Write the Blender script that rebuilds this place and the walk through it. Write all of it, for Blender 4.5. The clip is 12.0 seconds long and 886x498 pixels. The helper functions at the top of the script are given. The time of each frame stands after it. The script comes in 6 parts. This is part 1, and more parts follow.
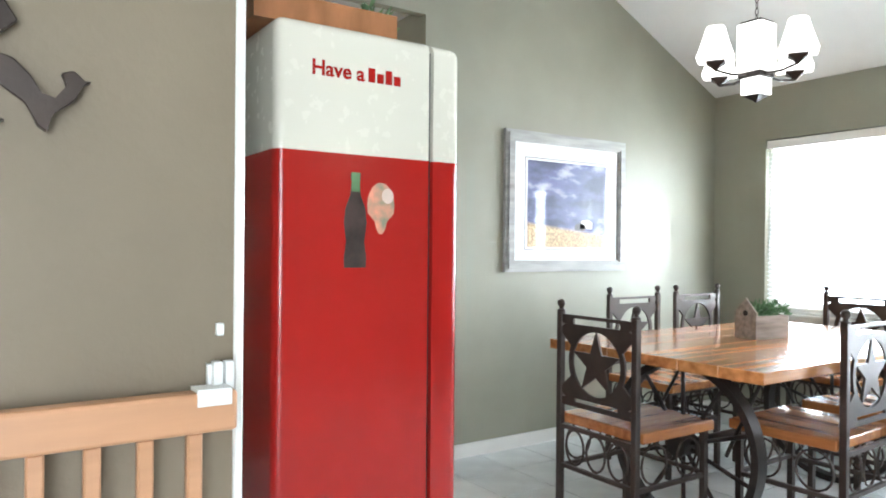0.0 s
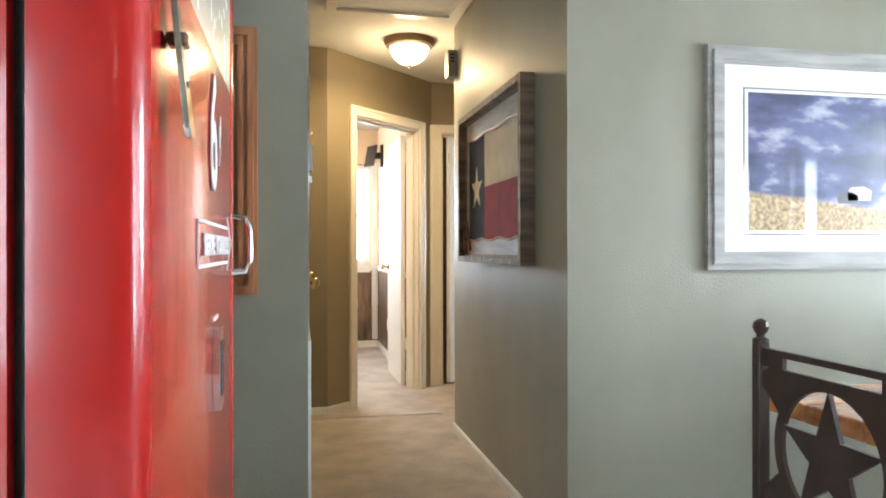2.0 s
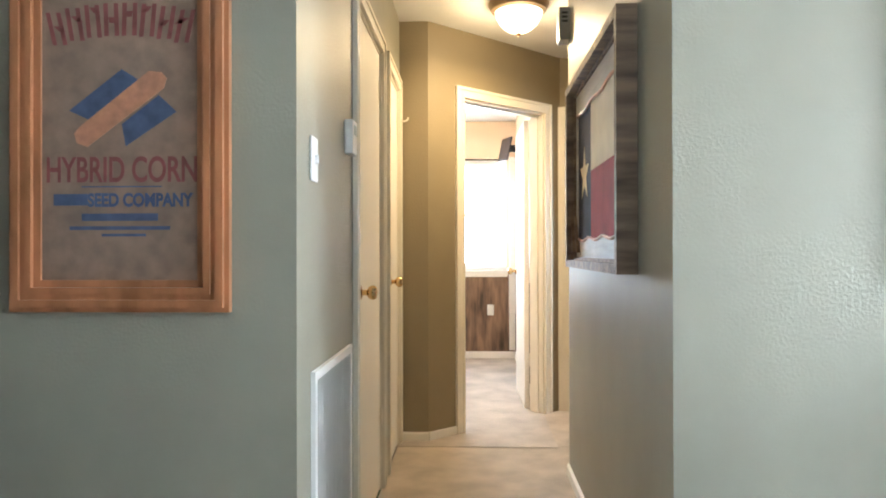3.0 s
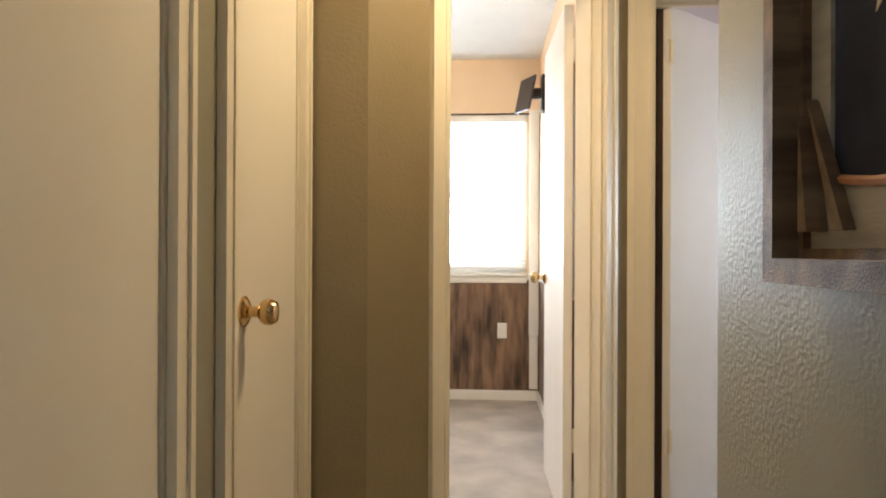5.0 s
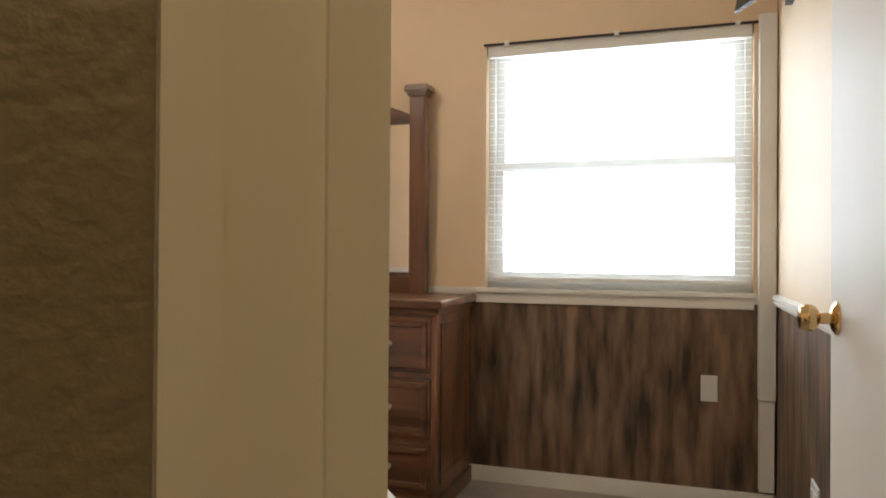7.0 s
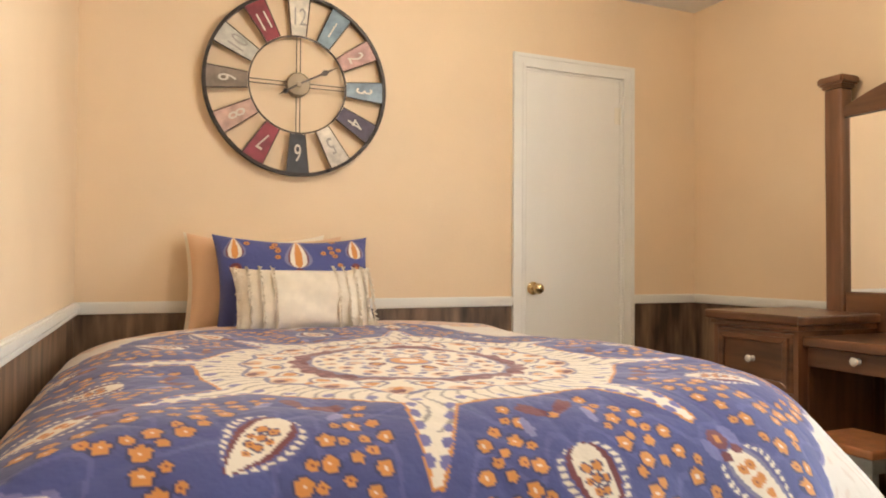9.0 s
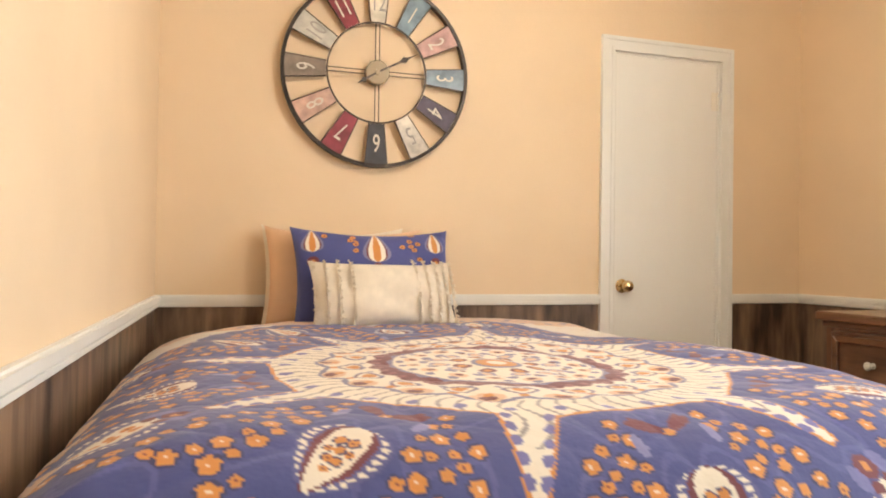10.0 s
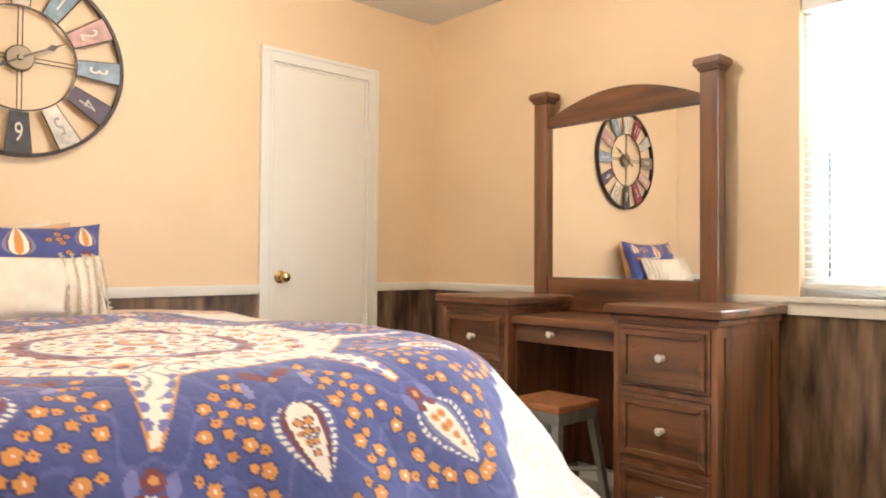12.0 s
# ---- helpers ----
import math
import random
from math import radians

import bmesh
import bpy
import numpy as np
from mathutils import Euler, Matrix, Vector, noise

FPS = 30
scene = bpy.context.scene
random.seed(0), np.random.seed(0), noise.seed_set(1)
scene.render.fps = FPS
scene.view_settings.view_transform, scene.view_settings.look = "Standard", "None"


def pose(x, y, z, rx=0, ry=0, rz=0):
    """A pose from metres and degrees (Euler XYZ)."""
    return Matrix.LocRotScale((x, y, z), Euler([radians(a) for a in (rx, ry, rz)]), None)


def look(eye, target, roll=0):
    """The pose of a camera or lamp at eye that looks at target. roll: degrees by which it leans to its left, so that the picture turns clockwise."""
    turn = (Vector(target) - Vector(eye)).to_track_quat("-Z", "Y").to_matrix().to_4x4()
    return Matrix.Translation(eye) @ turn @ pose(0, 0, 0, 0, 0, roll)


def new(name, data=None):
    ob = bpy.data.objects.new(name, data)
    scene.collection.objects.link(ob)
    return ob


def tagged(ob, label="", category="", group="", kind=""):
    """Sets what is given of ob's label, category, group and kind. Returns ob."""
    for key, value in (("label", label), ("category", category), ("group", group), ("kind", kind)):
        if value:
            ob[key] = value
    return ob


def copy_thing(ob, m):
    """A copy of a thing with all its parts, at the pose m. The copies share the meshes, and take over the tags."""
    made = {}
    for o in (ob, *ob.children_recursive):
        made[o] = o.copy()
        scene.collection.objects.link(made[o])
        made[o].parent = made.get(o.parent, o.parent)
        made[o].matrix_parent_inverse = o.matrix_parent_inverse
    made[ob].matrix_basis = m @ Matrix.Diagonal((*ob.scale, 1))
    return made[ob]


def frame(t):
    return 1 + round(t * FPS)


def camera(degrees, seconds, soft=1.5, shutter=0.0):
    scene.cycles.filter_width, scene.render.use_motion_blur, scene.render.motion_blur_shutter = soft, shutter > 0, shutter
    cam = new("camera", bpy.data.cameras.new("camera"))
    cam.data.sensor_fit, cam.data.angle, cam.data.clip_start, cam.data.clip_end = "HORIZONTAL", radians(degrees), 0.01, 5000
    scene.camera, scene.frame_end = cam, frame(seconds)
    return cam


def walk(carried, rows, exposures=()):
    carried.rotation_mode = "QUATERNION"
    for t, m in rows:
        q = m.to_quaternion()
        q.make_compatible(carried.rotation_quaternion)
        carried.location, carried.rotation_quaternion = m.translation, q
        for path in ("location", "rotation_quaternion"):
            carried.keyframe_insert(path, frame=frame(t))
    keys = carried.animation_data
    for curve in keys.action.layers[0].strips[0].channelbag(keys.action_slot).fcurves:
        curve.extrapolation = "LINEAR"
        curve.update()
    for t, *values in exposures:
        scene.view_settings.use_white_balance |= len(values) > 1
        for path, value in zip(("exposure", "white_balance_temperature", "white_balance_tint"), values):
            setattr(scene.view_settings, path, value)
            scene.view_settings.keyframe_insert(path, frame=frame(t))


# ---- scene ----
cam = camera(63.87, 12.0, soft=1.9)
PATH = [
    (0, (-2.032, -3.212, 1.166), (-0.918, -1.551, 1.161), 0.51),
    (0.5, (-1.720, -3.038, 1.155), (-0.430, -1.511, 1.155), 0.38),
    (1, (-1.432, -2.817, 1.152), (-0.150, -1.282, 1.153), 0.31),
    (1.5, (-1.184, -2.610, 1.117), (-0.299, -0.816, 1.117), 0.31),
    (2, (-0.940, -2.375, 1.104), (-0.536, -0.417, 1.104), -0.08),
    (2.5, (-0.661, -2.101, 1.116), (-0.560, -0.104, 1.118), -0.01),
    (3, (-0.474, -1.711, 1.102), (-0.559, 0.287, 1.110), -0.11),
    (3.2, (-0.428, -1.531, 1.095), (-0.537, 0.466, 1.101), -0.32),
    (4.8, (-0.404, 0.277, 1.076), (-0.534, 2.273, 1.080), 0.25),
    (5, (-0.419, 0.530, 1.074), (-0.538, 2.526, 1.078), 0.26),
    (5.5, (-0.398, 1.098, 1.062), (-0.490, 3.096, 1.070), 0.23),
    (6, (-0.381, 1.634, 1.055), (-0.458, 3.632, 1.066), 0.27),
    (6.5, (-0.399, 2.083, 1.048), (-0.607, 4.073, 1.061), 0.16),
    (7, (-0.428, 2.399, 1.069), (-1.055, 4.299, 1.082), 0.42),
    (7.2, (-0.441, 2.465, 1.037), (-1.245, 4.296, 1.069), 0.27),
    (7.5, (-0.364, 2.643, 1.079), (-1.481, 4.301, 1.097), 0.36),
    (7.7, (-0.355, 2.704, 1.093), (-1.622, 4.251, 1.104), 0.22),
    (9.3, (-0.414, 2.852, 1.065), (-2.291, 3.544, 1.096), 0.67),
    (9.5, (-0.450, 2.848, 1.082), (-2.340, 3.500, 1.102), 0.82),
    (10, (-0.529, 2.867, 1.062), (-2.436, 3.468, 1.089), 0.82),
    (10.5, (-0.545, 2.895, 1.047), (-2.447, 3.511, 1.072), 0.76),
    (11, (-0.490, 2.896, 1.051), (-2.330, 3.679, 1.075), 0.72),
    (11.5, (-0.342, 2.877, 1.054), (-2.054, 3.911, 1.077), 0.65),
    (12, (-0.207, 2.836, 1.038), (-1.686, 4.182, 1.070), 0.46),
]
walk(cam, [(t, look(eye, target, roll)) for t, eye, target, roll in PATH], [(0, 0.36, 6150, 10), (1.0, 0.25, 6150, 10), (2.0, 0.28, 6000, 10), (3.0, 0.68, 5800, 10), (5.0, 0.0, 6000, 10), (5.5, -0.08, 6000, 10), (6.0, -0.35, 6200, 10), (6.5, -0.75, 6400, 10), (7.0, -1.25, 6250, 10), (7.7, -1.30, 6300, 10), (9.3, -0.42, 6550, 10), (10.5, -0.35, 6500, 10), (12, -0.10, 6300, 10)])

# ---------------------------------------------------------------- light
world = bpy.data.worlds.new("world")
scene.world = world
world.use_nodes = True
wn = world.node_tree
sky = wn.nodes.new("ShaderNodeTexSky")
sky.sky_type = "NISHITA"
sky.sun_disc = False
sky.sun_elevation, sky.sun_rotation = radians(50), radians(200)
wn.links.new(sky.outputs[0], wn.nodes["Background"].inputs[0])
wn.nodes["Background"].inputs[1].default_value = 0.12


def lamp(name, kind, place, energy, colour, size=0.1, size_y=None, aim=None):
    data = bpy.data.lights.new(name, kind)
    data.energy, data.color = energy, colour
    if kind == "AREA":
        data.shape, data.size, data.size_y = "RECTANGLE", size, size_y or size
    elif kind == "POINT":
        data.shadow_soft_size = size
    elif kind == "SUN":
        data.angle = radians(12)
    ob = new(name, data)
    ob.matrix_world = look(place, aim) if aim else pose(*place)
    return ob


SUN = lamp("sun", "SUN", (0, 0, 8), 1.0, (1, 0.97, 0.92), aim=(1.0, 2.6, 4.6))
DAY = (0.86, 0.95, 1.0)
lamp("daylight_dining", "AREA", (2.78, -0.87, 1.32), 100, DAY, 1.0, 1.15, (0, -0.87, 1.32))
lamp("daylight_side_a", "AREA", (2.78, -2.08, 1.1), 30, DAY, 0.45, 1.4, (0, -2.08, 1.1))
lamp("daylight_side_b", "AREA", (2.78, -2.9, 1.1), 46, DAY, 0.64, 1.4, (0, -2.9, 1.1))
# Unseen fill light from the south, added to brighten the dining room.
lamp("fill_light_south", "AREA", (-3.3, -5.95, 1.2), 88, DAY, 1.8, 1.9, (-3.3, 0, 1.2))
lamp("daylight_bedroom", "AREA", (-0.71, 5.98, 1.48), 84, DAY, 1.16, 1.14, (-0.71, 0, 1.48))
lamp("daylight_pink_room", "AREA", (3.62, 4.15, 1.45), 52, DAY, 0.9, 1.1, (0, 4.15, 1.45))
WARM = (1.0, 0.69, 0.34)
lamp("hall_bulb", "POINT", (-0.225, 2.16, 2.27), 9, WARM, 0.07)
lamp("hall_dome_glow", "AREA", (-0.225, 2.16, 2.265), 14, WARM, 0.22, 0.22, (-0.225, 2.1601, 0))
lamp("bedroom_bulb", "POINT", (-1.95, 4.0, 2.33), 60, (1.0, 0.87, 0.70), 0.10)
lamp("chandelier_bulb", "POINT", (1.19, -1.16, 2.17), 10, (1.0, 0.9, 0.78), 0.08)

# ---------------------------------------------------------------- materials
def surf(name, col, rough=0.6, metal=0.0, var=0.12, scale=6.0, fine=140.0, bump=0.15, stretch=(1, 1, 1), coat=0.0,
         dark=None, trans=0.0, bump_dist=0.002, spec=0.5, random=0.0):
    m = bpy.data.materials.new(name)
    m.use_nodes = True
    nt, b = m.node_tree, m.node_tree.nodes["Principled BSDF"]
    co = nt.nodes.new("ShaderNodeTexCoord")
    mp = nt.nodes.new("ShaderNodeMapping")
    mp.inputs["Scale"].default_value = stretch
    nt.links.new(co.outputs["Object"], mp.inputs[0])
    n1 = nt.nodes.new("ShaderNodeTexNoise")
    n1.inputs["Scale"].default_value, n1.inputs["Detail"].default_value = scale, 6
    nt.links.new(mp.outputs[0], n1.inputs["Vector"])
    mix = nt.nodes.new("ShaderNodeMix")
    mix.data_type = "RGBA"
    low = dark or tuple(c * (1 - var) for c in col)
    mix.inputs[6].default_value = (*low, 1)
    mix.inputs[7].default_value = (*[min(1, c * (1 + var)) for c in col], 1)
    ramp = nt.nodes.new("ShaderNodeMapRange")
    ramp.inputs[1].default_value, ramp.inputs[2].default_value = 0.32, 0.68
    nt.links.new(n1.outputs[0], ramp.inputs[0])
    nt.links.new(ramp.outputs[0], mix.inputs[0])
    out = mix.outputs[2]
    if random:
        info = nt.nodes.new("ShaderNodeObjectInfo")
        hsv = nt.nodes.new("ShaderNodeHueSaturation")
        mr = nt.nodes.new("ShaderNodeMapRange")
        mr.inputs[3].default_value, mr.inputs[4].default_value = 1 - random, 1 + random
        nt.links.new(info.outputs["Random"], mr.inputs[0])
        nt.links.new(mr.outputs[0], hsv.inputs["Value"])
        nt.links.new(out, hsv.inputs["Color"])
        out = hsv.outputs[0]
    nt.links.new(out, b.inputs["Base Color"])
    n2 = nt.nodes.new("ShaderNodeTexNoise")
    n2.inputs["Scale"].default_value, n2.inputs["Detail"].default_value = fine, 3
    nt.links.new(mp.outputs[0], n2.inputs["Vector"])
    bp = nt.nodes.new("ShaderNodeBump")
    bp.inputs["Strength"].default_value, bp.inputs["Distance"].default_value = bump, bump_dist
    nt.links.new(n2.outputs[0], bp.inputs["Height"])
    nt.links.new(bp.outputs[0], b.inputs["Normal"])
    rr = nt.nodes.new("ShaderNodeMapRange")
    rr.inputs[3].default_value, rr.inputs[4].default_value = max(0.02, rough - 0.06), min(1, rough + 0.06)
    nt.links.new(n2.outputs[0], rr.inputs[0])
    nt.links.new(rr.outputs[0], b.inputs["Roughness"])
    b.inputs["Metallic"].default_value = metal
    b.inputs["Coat Weight"].default_value = coat
    b.inputs["Coat Roughness"].default_value = 0.06
    b.inputs["Specular IOR Level"].default_value = spec
    b.inputs["Transmission Weight"].default_value = trans
    return m


def glow(name, col, strength):
    m = bpy.data.materials.new(name)
    m.use_nodes = True
    b = m.node_tree.nodes["Principled BSDF"]
    b.inputs["Base Color"].default_value = (*col, 1)
    b.inputs["Emission Color"].default_value = (*col, 1)
    b.inputs["Emission Strength"].default_value = strength
    return m


def glass(name, tint=(1, 1, 1), rough=0.0):
    m = bpy.data.materials.new(name)
    m.use_nodes = True
    b = m.node_tree.nodes["Principled BSDF"]
    b.inputs["Base Color"].default_value = (*tint, 1)
    b.inputs["Transmission Weight"].default_value = 1
    b.inputs["Roughness"].default_value = rough
    b.inputs["IOR"].default_value = 1.45
    return m


def translucent(name, col, share=0.5):
    m = bpy.data.materials.new(name)
    m.use_nodes = True
    nt = m.node_tree
    b, out = nt.nodes["Principled BSDF"], nt.nodes["Material Output"]
    b.inputs["Base Color"].default_value = (*col, 1)
    b.inputs["Roughness"].default_value = 0.6
    t = nt.nodes.new("ShaderNodeBsdfTranslucent")
    t.inputs[0].default_value = (*col, 1)
    mx = nt.nodes.new("ShaderNodeMixShader")
    mx.inputs[0].default_value = share
    nt.links.new(b.outputs[0], mx.inputs[1])
    nt.links.new(t.outputs[0], mx.inputs[2])
    nt.links.new(mx.outputs[0], out.inputs[0])
    return m


GREEN = surf("green_wall_paint", (0.288, 0.277, 0.213), 0.5, var=0.07, scale=2.5, fine=115, bump=0.5, bump_dist=0.0032)


def patchy(m, low, high, scale):
    """Trowelled relief that comes and goes over the wall."""
    nt = m.node_tree
    bp = [n for n in nt.nodes if n.bl_idname == "ShaderNodeBump"][0]
    co = nt.nodes.new("ShaderNodeTexCoord")
    n = nt.nodes.new("ShaderNodeTexNoise")
    n.inputs["Scale"].default_value, n.inputs["Detail"].default_value = scale, 4
    nt.links.new(co.outputs["Object"], n.inputs["Vector"])
    mr = nt.nodes.new("ShaderNodeMapRange")
    mr.inputs[1].default_value, mr.inputs[2].default_value = 0.46, 0.66
    mr.inputs[3].default_value, mr.inputs[4].default_value = low, high
    nt.links.new(n.outputs[0], mr.inputs[0])
    nt.links.new(mr.outputs[0], bp.inputs["Strength"])


patchy(GREEN, 0.10, 0.85, 2.6)
# The green paint again, with warm lamplight and shade put into its colour.
LAMPGREEN = surf("lamp_tinted_wall_paint", (0.250, 0.205, 0.128), 0.55, var=0.07, scale=2.5, fine=110, bump=0.4, bump_dist=0.004)
TAN = surf("tan_wall_paint", (0.225, 0.176, 0.118), 0.6, var=0.07, scale=3, fine=80, bump=0.3, bump_dist=0.003)
PEACH = surf("peach_wall_paint", (0.78, 0.598, 0.40), 0.6, var=0.035, scale=2, fine=80, bump=0.25, bump_dist=0.002)
PINK = surf("pink_wall_paint", (0.70, 0.36, 0.30), 0.6, var=0.04, scale=2, fine=80, bump=0.25)
WAINSCOT = surf("brown_wainscot", (0.150, 0.092, 0.055), 0.45, var=0.75, scale=19, fine=60, bump=0.35, stretch=(1, 1, 0.17), dark=(0.036, 0.020, 0.012))
CEILING = surf("ceiling_paint", (0.78, 0.78, 0.76), 0.8, var=0.03, scale=4, fine=60, bump=0.6, bump_dist=0.004)
TRIM = surf("white_trim_paint", (0.80, 0.78, 0.73), 0.35, var=0.03, scale=5, fine=30, bump=0.06)
CREAMTRIM = surf("cream_trim_paint", (0.80, 0.752, 0.645), 0.35, var=0.03, scale=5, fine=30, bump=0.06)
DOORPAINT = surf("white_door_paint", (0.82, 0.795, 0.74), 0.55, spec=0.35, var=0.025, scale=3, fine=40, bump=0.08, stretch=(1, 1, 0.3))
CARPET = surf("beige_carpet", (0.58, 0.50, 0.41), 0.95, var=0.16, scale=5, fine=420, bump=1.0, bump_dist=0.008)
GREYCARPET = surf("grey_carpet", (0.55, 0.485, 0.42), 0.95, var=0.18, scale=4, fine=420, bump=1.0, bump_dist=0.008)
DARKCARPET = surf("dark_grey_carpet", (0.17, 0.17, 0.16), 0.95, var=0.2, scale=4, fine=420, bump=1.0, bump_dist=0.008)
TILE = surf("grey_floor_tile", (0.64, 0.67, 0.66), 0.3, var=0.10, scale=7, fine=60, bump=0.12, random=0.06)
GROUT = surf("grout", (0.20, 0.20, 0.19), 0.9, fine=300, bump=0.4)
RED = surf("red_enamel", (0.39, 0.013, 0.010), 0.20, var=0.08, scale=2, fine=35, bump=0.05, coat=0.35)
CREAM = surf("cream_enamel", (0.74, 0.69, 0.58), 0.26, var=0.03, scale=2, fine=35, bump=0.05, coat=0.4)
BLACK = surf("black_rubber", (0.015, 0.013, 0.012), 0.5, fine=80)
CHROME = surf("chrome", (0.75, 0.75, 0.74), 0.15, 1.0, var=0.05, fine=50, bump=0.05)
BRASS = surf("polished_brass", (0.66, 0.47, 0.23), 0.12, 1.0, var=0.08, fine=40, bump=0.04)
IRON = surf("dark_iron", (0.045, 0.036, 0.032), 0.42, 0.6, var=0.3, scale=12, fine=160, bump=0.25)
BROWNMETAL = surf("brown_painted_steel", (0.055, 0.038, 0.030), 0.38, 0.3, var=0.25, scale=10, fine=140, bump=0.2)
PINE = surf("honey_pine_varnish", (0.50, 0.22, 0.075), 0.22, var=0.35, scale=5, fine=90, bump=0.12, stretch=(0.25, 4, 4), dark=(0.34, 0.125, 0.036), coat=0.4, random=0.10)
PINEY = surf("honey_pine_seat", (0.46, 0.185, 0.06), 0.25, var=0.35, scale=6, fine=90, bump=0.12, stretch=(4, 0.3, 4), dark=(0.30, 0.10, 0.03), coat=0.4)
GATEWOOD = surf("beech_gate_wood", (0.52, 0.27, 0.145), 0.4, var=0.12, scale=6, stretch=(0.4, 4, 4), bump=0.1)
DARKWOOD = surf("walnut_stained_pine", (0.150, 0.064, 0.028), 0.30, var=0.5, scale=5, fine=70, bump=0.25, stretch=(0.35, 3, 3), dark=(0.062, 0.027, 0.013), coat=0.25)
DARKWOODV = surf("walnut_stained_upright", (0.160, 0.068, 0.030), 0.32, var=0.5, scale=5, fine=70, bump=0.25, stretch=(3, 3, 0.3), dark=(0.074, 0.031, 0.015), coat=0.25)
GREYWOOD = surf("weathered_grey_wood", (0.37, 0.36, 0.34), 0.6, var=0.2, scale=9, fine=120, bump=0.5, stretch=(0.4, 3, 3), dark=(0.27, 0.26, 0.24))
BARNWOOD = surf("brown_barn_wood", (0.17, 0.115, 0.07), 0.65, var=0.4, scale=9, fine=120, bump=0.6, stretch=(3, 0.4, 3), dark=(0.07, 0.045, 0.03))
OAK = surf("oak_frame_wood", (0.38, 0.160, 0.070), 0.35, var=0.25, scale=8, fine=90, bump=0.2, stretch=(2, 2, 0.6), dark=(0.26, 0.108, 0.043))
BURLAP = surf("burlap", (0.235, 0.155, 0.105), 0.85, var=0.18, scale=20, fine=500, bump=0.6)
WHITE = surf("white_print", (0.80, 0.80, 0.78), 0.5, var=0.02)
PLASTIC = surf("white_plastic", (0.78, 0.77, 0.74), 0.4, var=0.02, fine=60, bump=0.03)
PRINTRED = surf("red_print", (0.19, 0.055, 0.045), 0.7, var=0.2, scale=30)
PRINTBLUE = surf("blue_print", (0.06, 0.085, 0.15), 0.7, var=0.2, scale=30)
PRINTTAN = surf("orange_print", (0.42, 0.19, 0.10), 0.7, var=0.2, scale=30)
FLAGRED = surf("flag_red_paint", (0.26, 0.022, 0.03), 0.85, spec=0.2, var=0.2, scale=8, fine=100, bump=0.3)
FLAGBLUE = surf("flag_blue_paint", (0.026, 0.034, 0.065), 0.85, spec=0.2, var=0.25, scale=8, fine=100, bump=0.3)
FLAGWHITE = surf("flag_white_paint", (0.62, 0.57, 0.45), 0.85, spec=0.2, var=0.1, scale=8, fine=100, bump=0.3)
MIRROR = bpy.data.materials.new("mirror_silver")
MIRROR.use_nodes = True
for key, value in (("Base Color", (0.90, 0.90, 0.89, 1)), ("Metallic", 1.0), ("Roughness", 0.0)):
    MIRROR.node_tree.nodes["Principled BSDF"].inputs[key].default_value = value
CRYSTAL = surf("crystal_knob", (0.78, 0.76, 0.72), 0.12, 0.5, var=0.1, fine=30, bump=0.05)
PANE = glass("window_glass")
BLIND = translucent("white_blind_slat", (0.86, 0.88, 0.88), 0.45)
SHADE = glow("frosted_lamp_glass", (1.0, 0.97, 0.92), 2.2)
DOME = glow("alabaster_lamp_glass", (1.0, 0.86, 0.62), 3.0)
GRASS = surf("lawn", (0.07, 0.11, 0.04), 0.9, var=0.4, scale=2, fine=60, bump=1)
CREAMPILLOW = surf("cream_woven_cotton", (0.86, 0.77, 0.64), 0.9, var=0.06, scale=25, fine=380, bump=0.8, bump_dist=0.004)
PEACHPILLOW = surf("peach_satin_sham", (0.72, 0.47, 0.29), 0.5, var=0.06, scale=6, fine=60, bump=0.3)
GREYPAINT = surf("sage_grey_furniture_paint", (0.36, 0.42, 0.40), 0.45, var=0.1, scale=6, fine=60, bump=0.1)
GALV = surf("galvanised_steel", (0.42, 0.43, 0.42), 0.42, 0.8, var=0.2, scale=14, fine=90, bump=0.15)
LEAF = surf("succulent_leaf", (0.12, 0.22, 0.10), 0.5, var=0.3, scale=20)
PLANTERWOOD = surf("planter_wood", (0.30, 0.25, 0.21), 0.7, var=0.3, scale=14, stretch=(0.5, 3, 3), bump=0.5)


# ---------------------------------------------------------------- mesh tools
def box(bm, x0, x1, y0, y1, z0, z1):
    v = [bm.verts.new((x, y, z)) for z in (z0, z1) for y in (y0, y1) for x in (x0, x1)]
    return [bm.faces.new([v[i] for i in q]) for q in ((0, 2, 3, 1), (4, 5, 7, 6), (0, 1, 5, 4), (1, 3, 7, 5), (3, 2, 6, 7), (2, 0, 4, 6))]


def rbox(x0, x1, y0, y1, z0, z1, r=0.004, seg=2):
    bm = bmesh.new()
    box(bm, x0, x1, y0, y1, z0, z1)
    bmesh.ops.bevel(bm, geom=bm.edges[:], offset=r, segments=seg, affect="EDGES", profile=0.5)
    return bm


def boxes(*dims, r=0.0):
    bm = bmesh.new()
    for d in dims:
        box(bm, *d)
    if r:
        bmesh.ops.bevel(bm, geom=bm.edges[:], offset=r, segments=1, affect="EDGES")
    return bm


def rod(bm, a, b, r0, r1=None, seg=10):
    a, b = Vector(a), Vector(b)
    r1 = r0 if r1 is None else r1
    q = (b - a).to_track_quat("Z", "Y")
    rings = []
    for p, r in ((a, r0), (b, r1)):
        rings.append([bm.verts.new(p + q @ Vector((r * math.cos(i * math.tau / seg), r * math.sin(i * math.tau / seg), 0))) for i in range(seg)])
    for i in range(seg):
        bm.faces.new((rings[0][i], rings[0][(i + 1) % seg], rings[1][(i + 1) % seg], rings[1][i]))
    bm.faces.new(rings[0][::-1])
    bm.faces.new(rings[1])


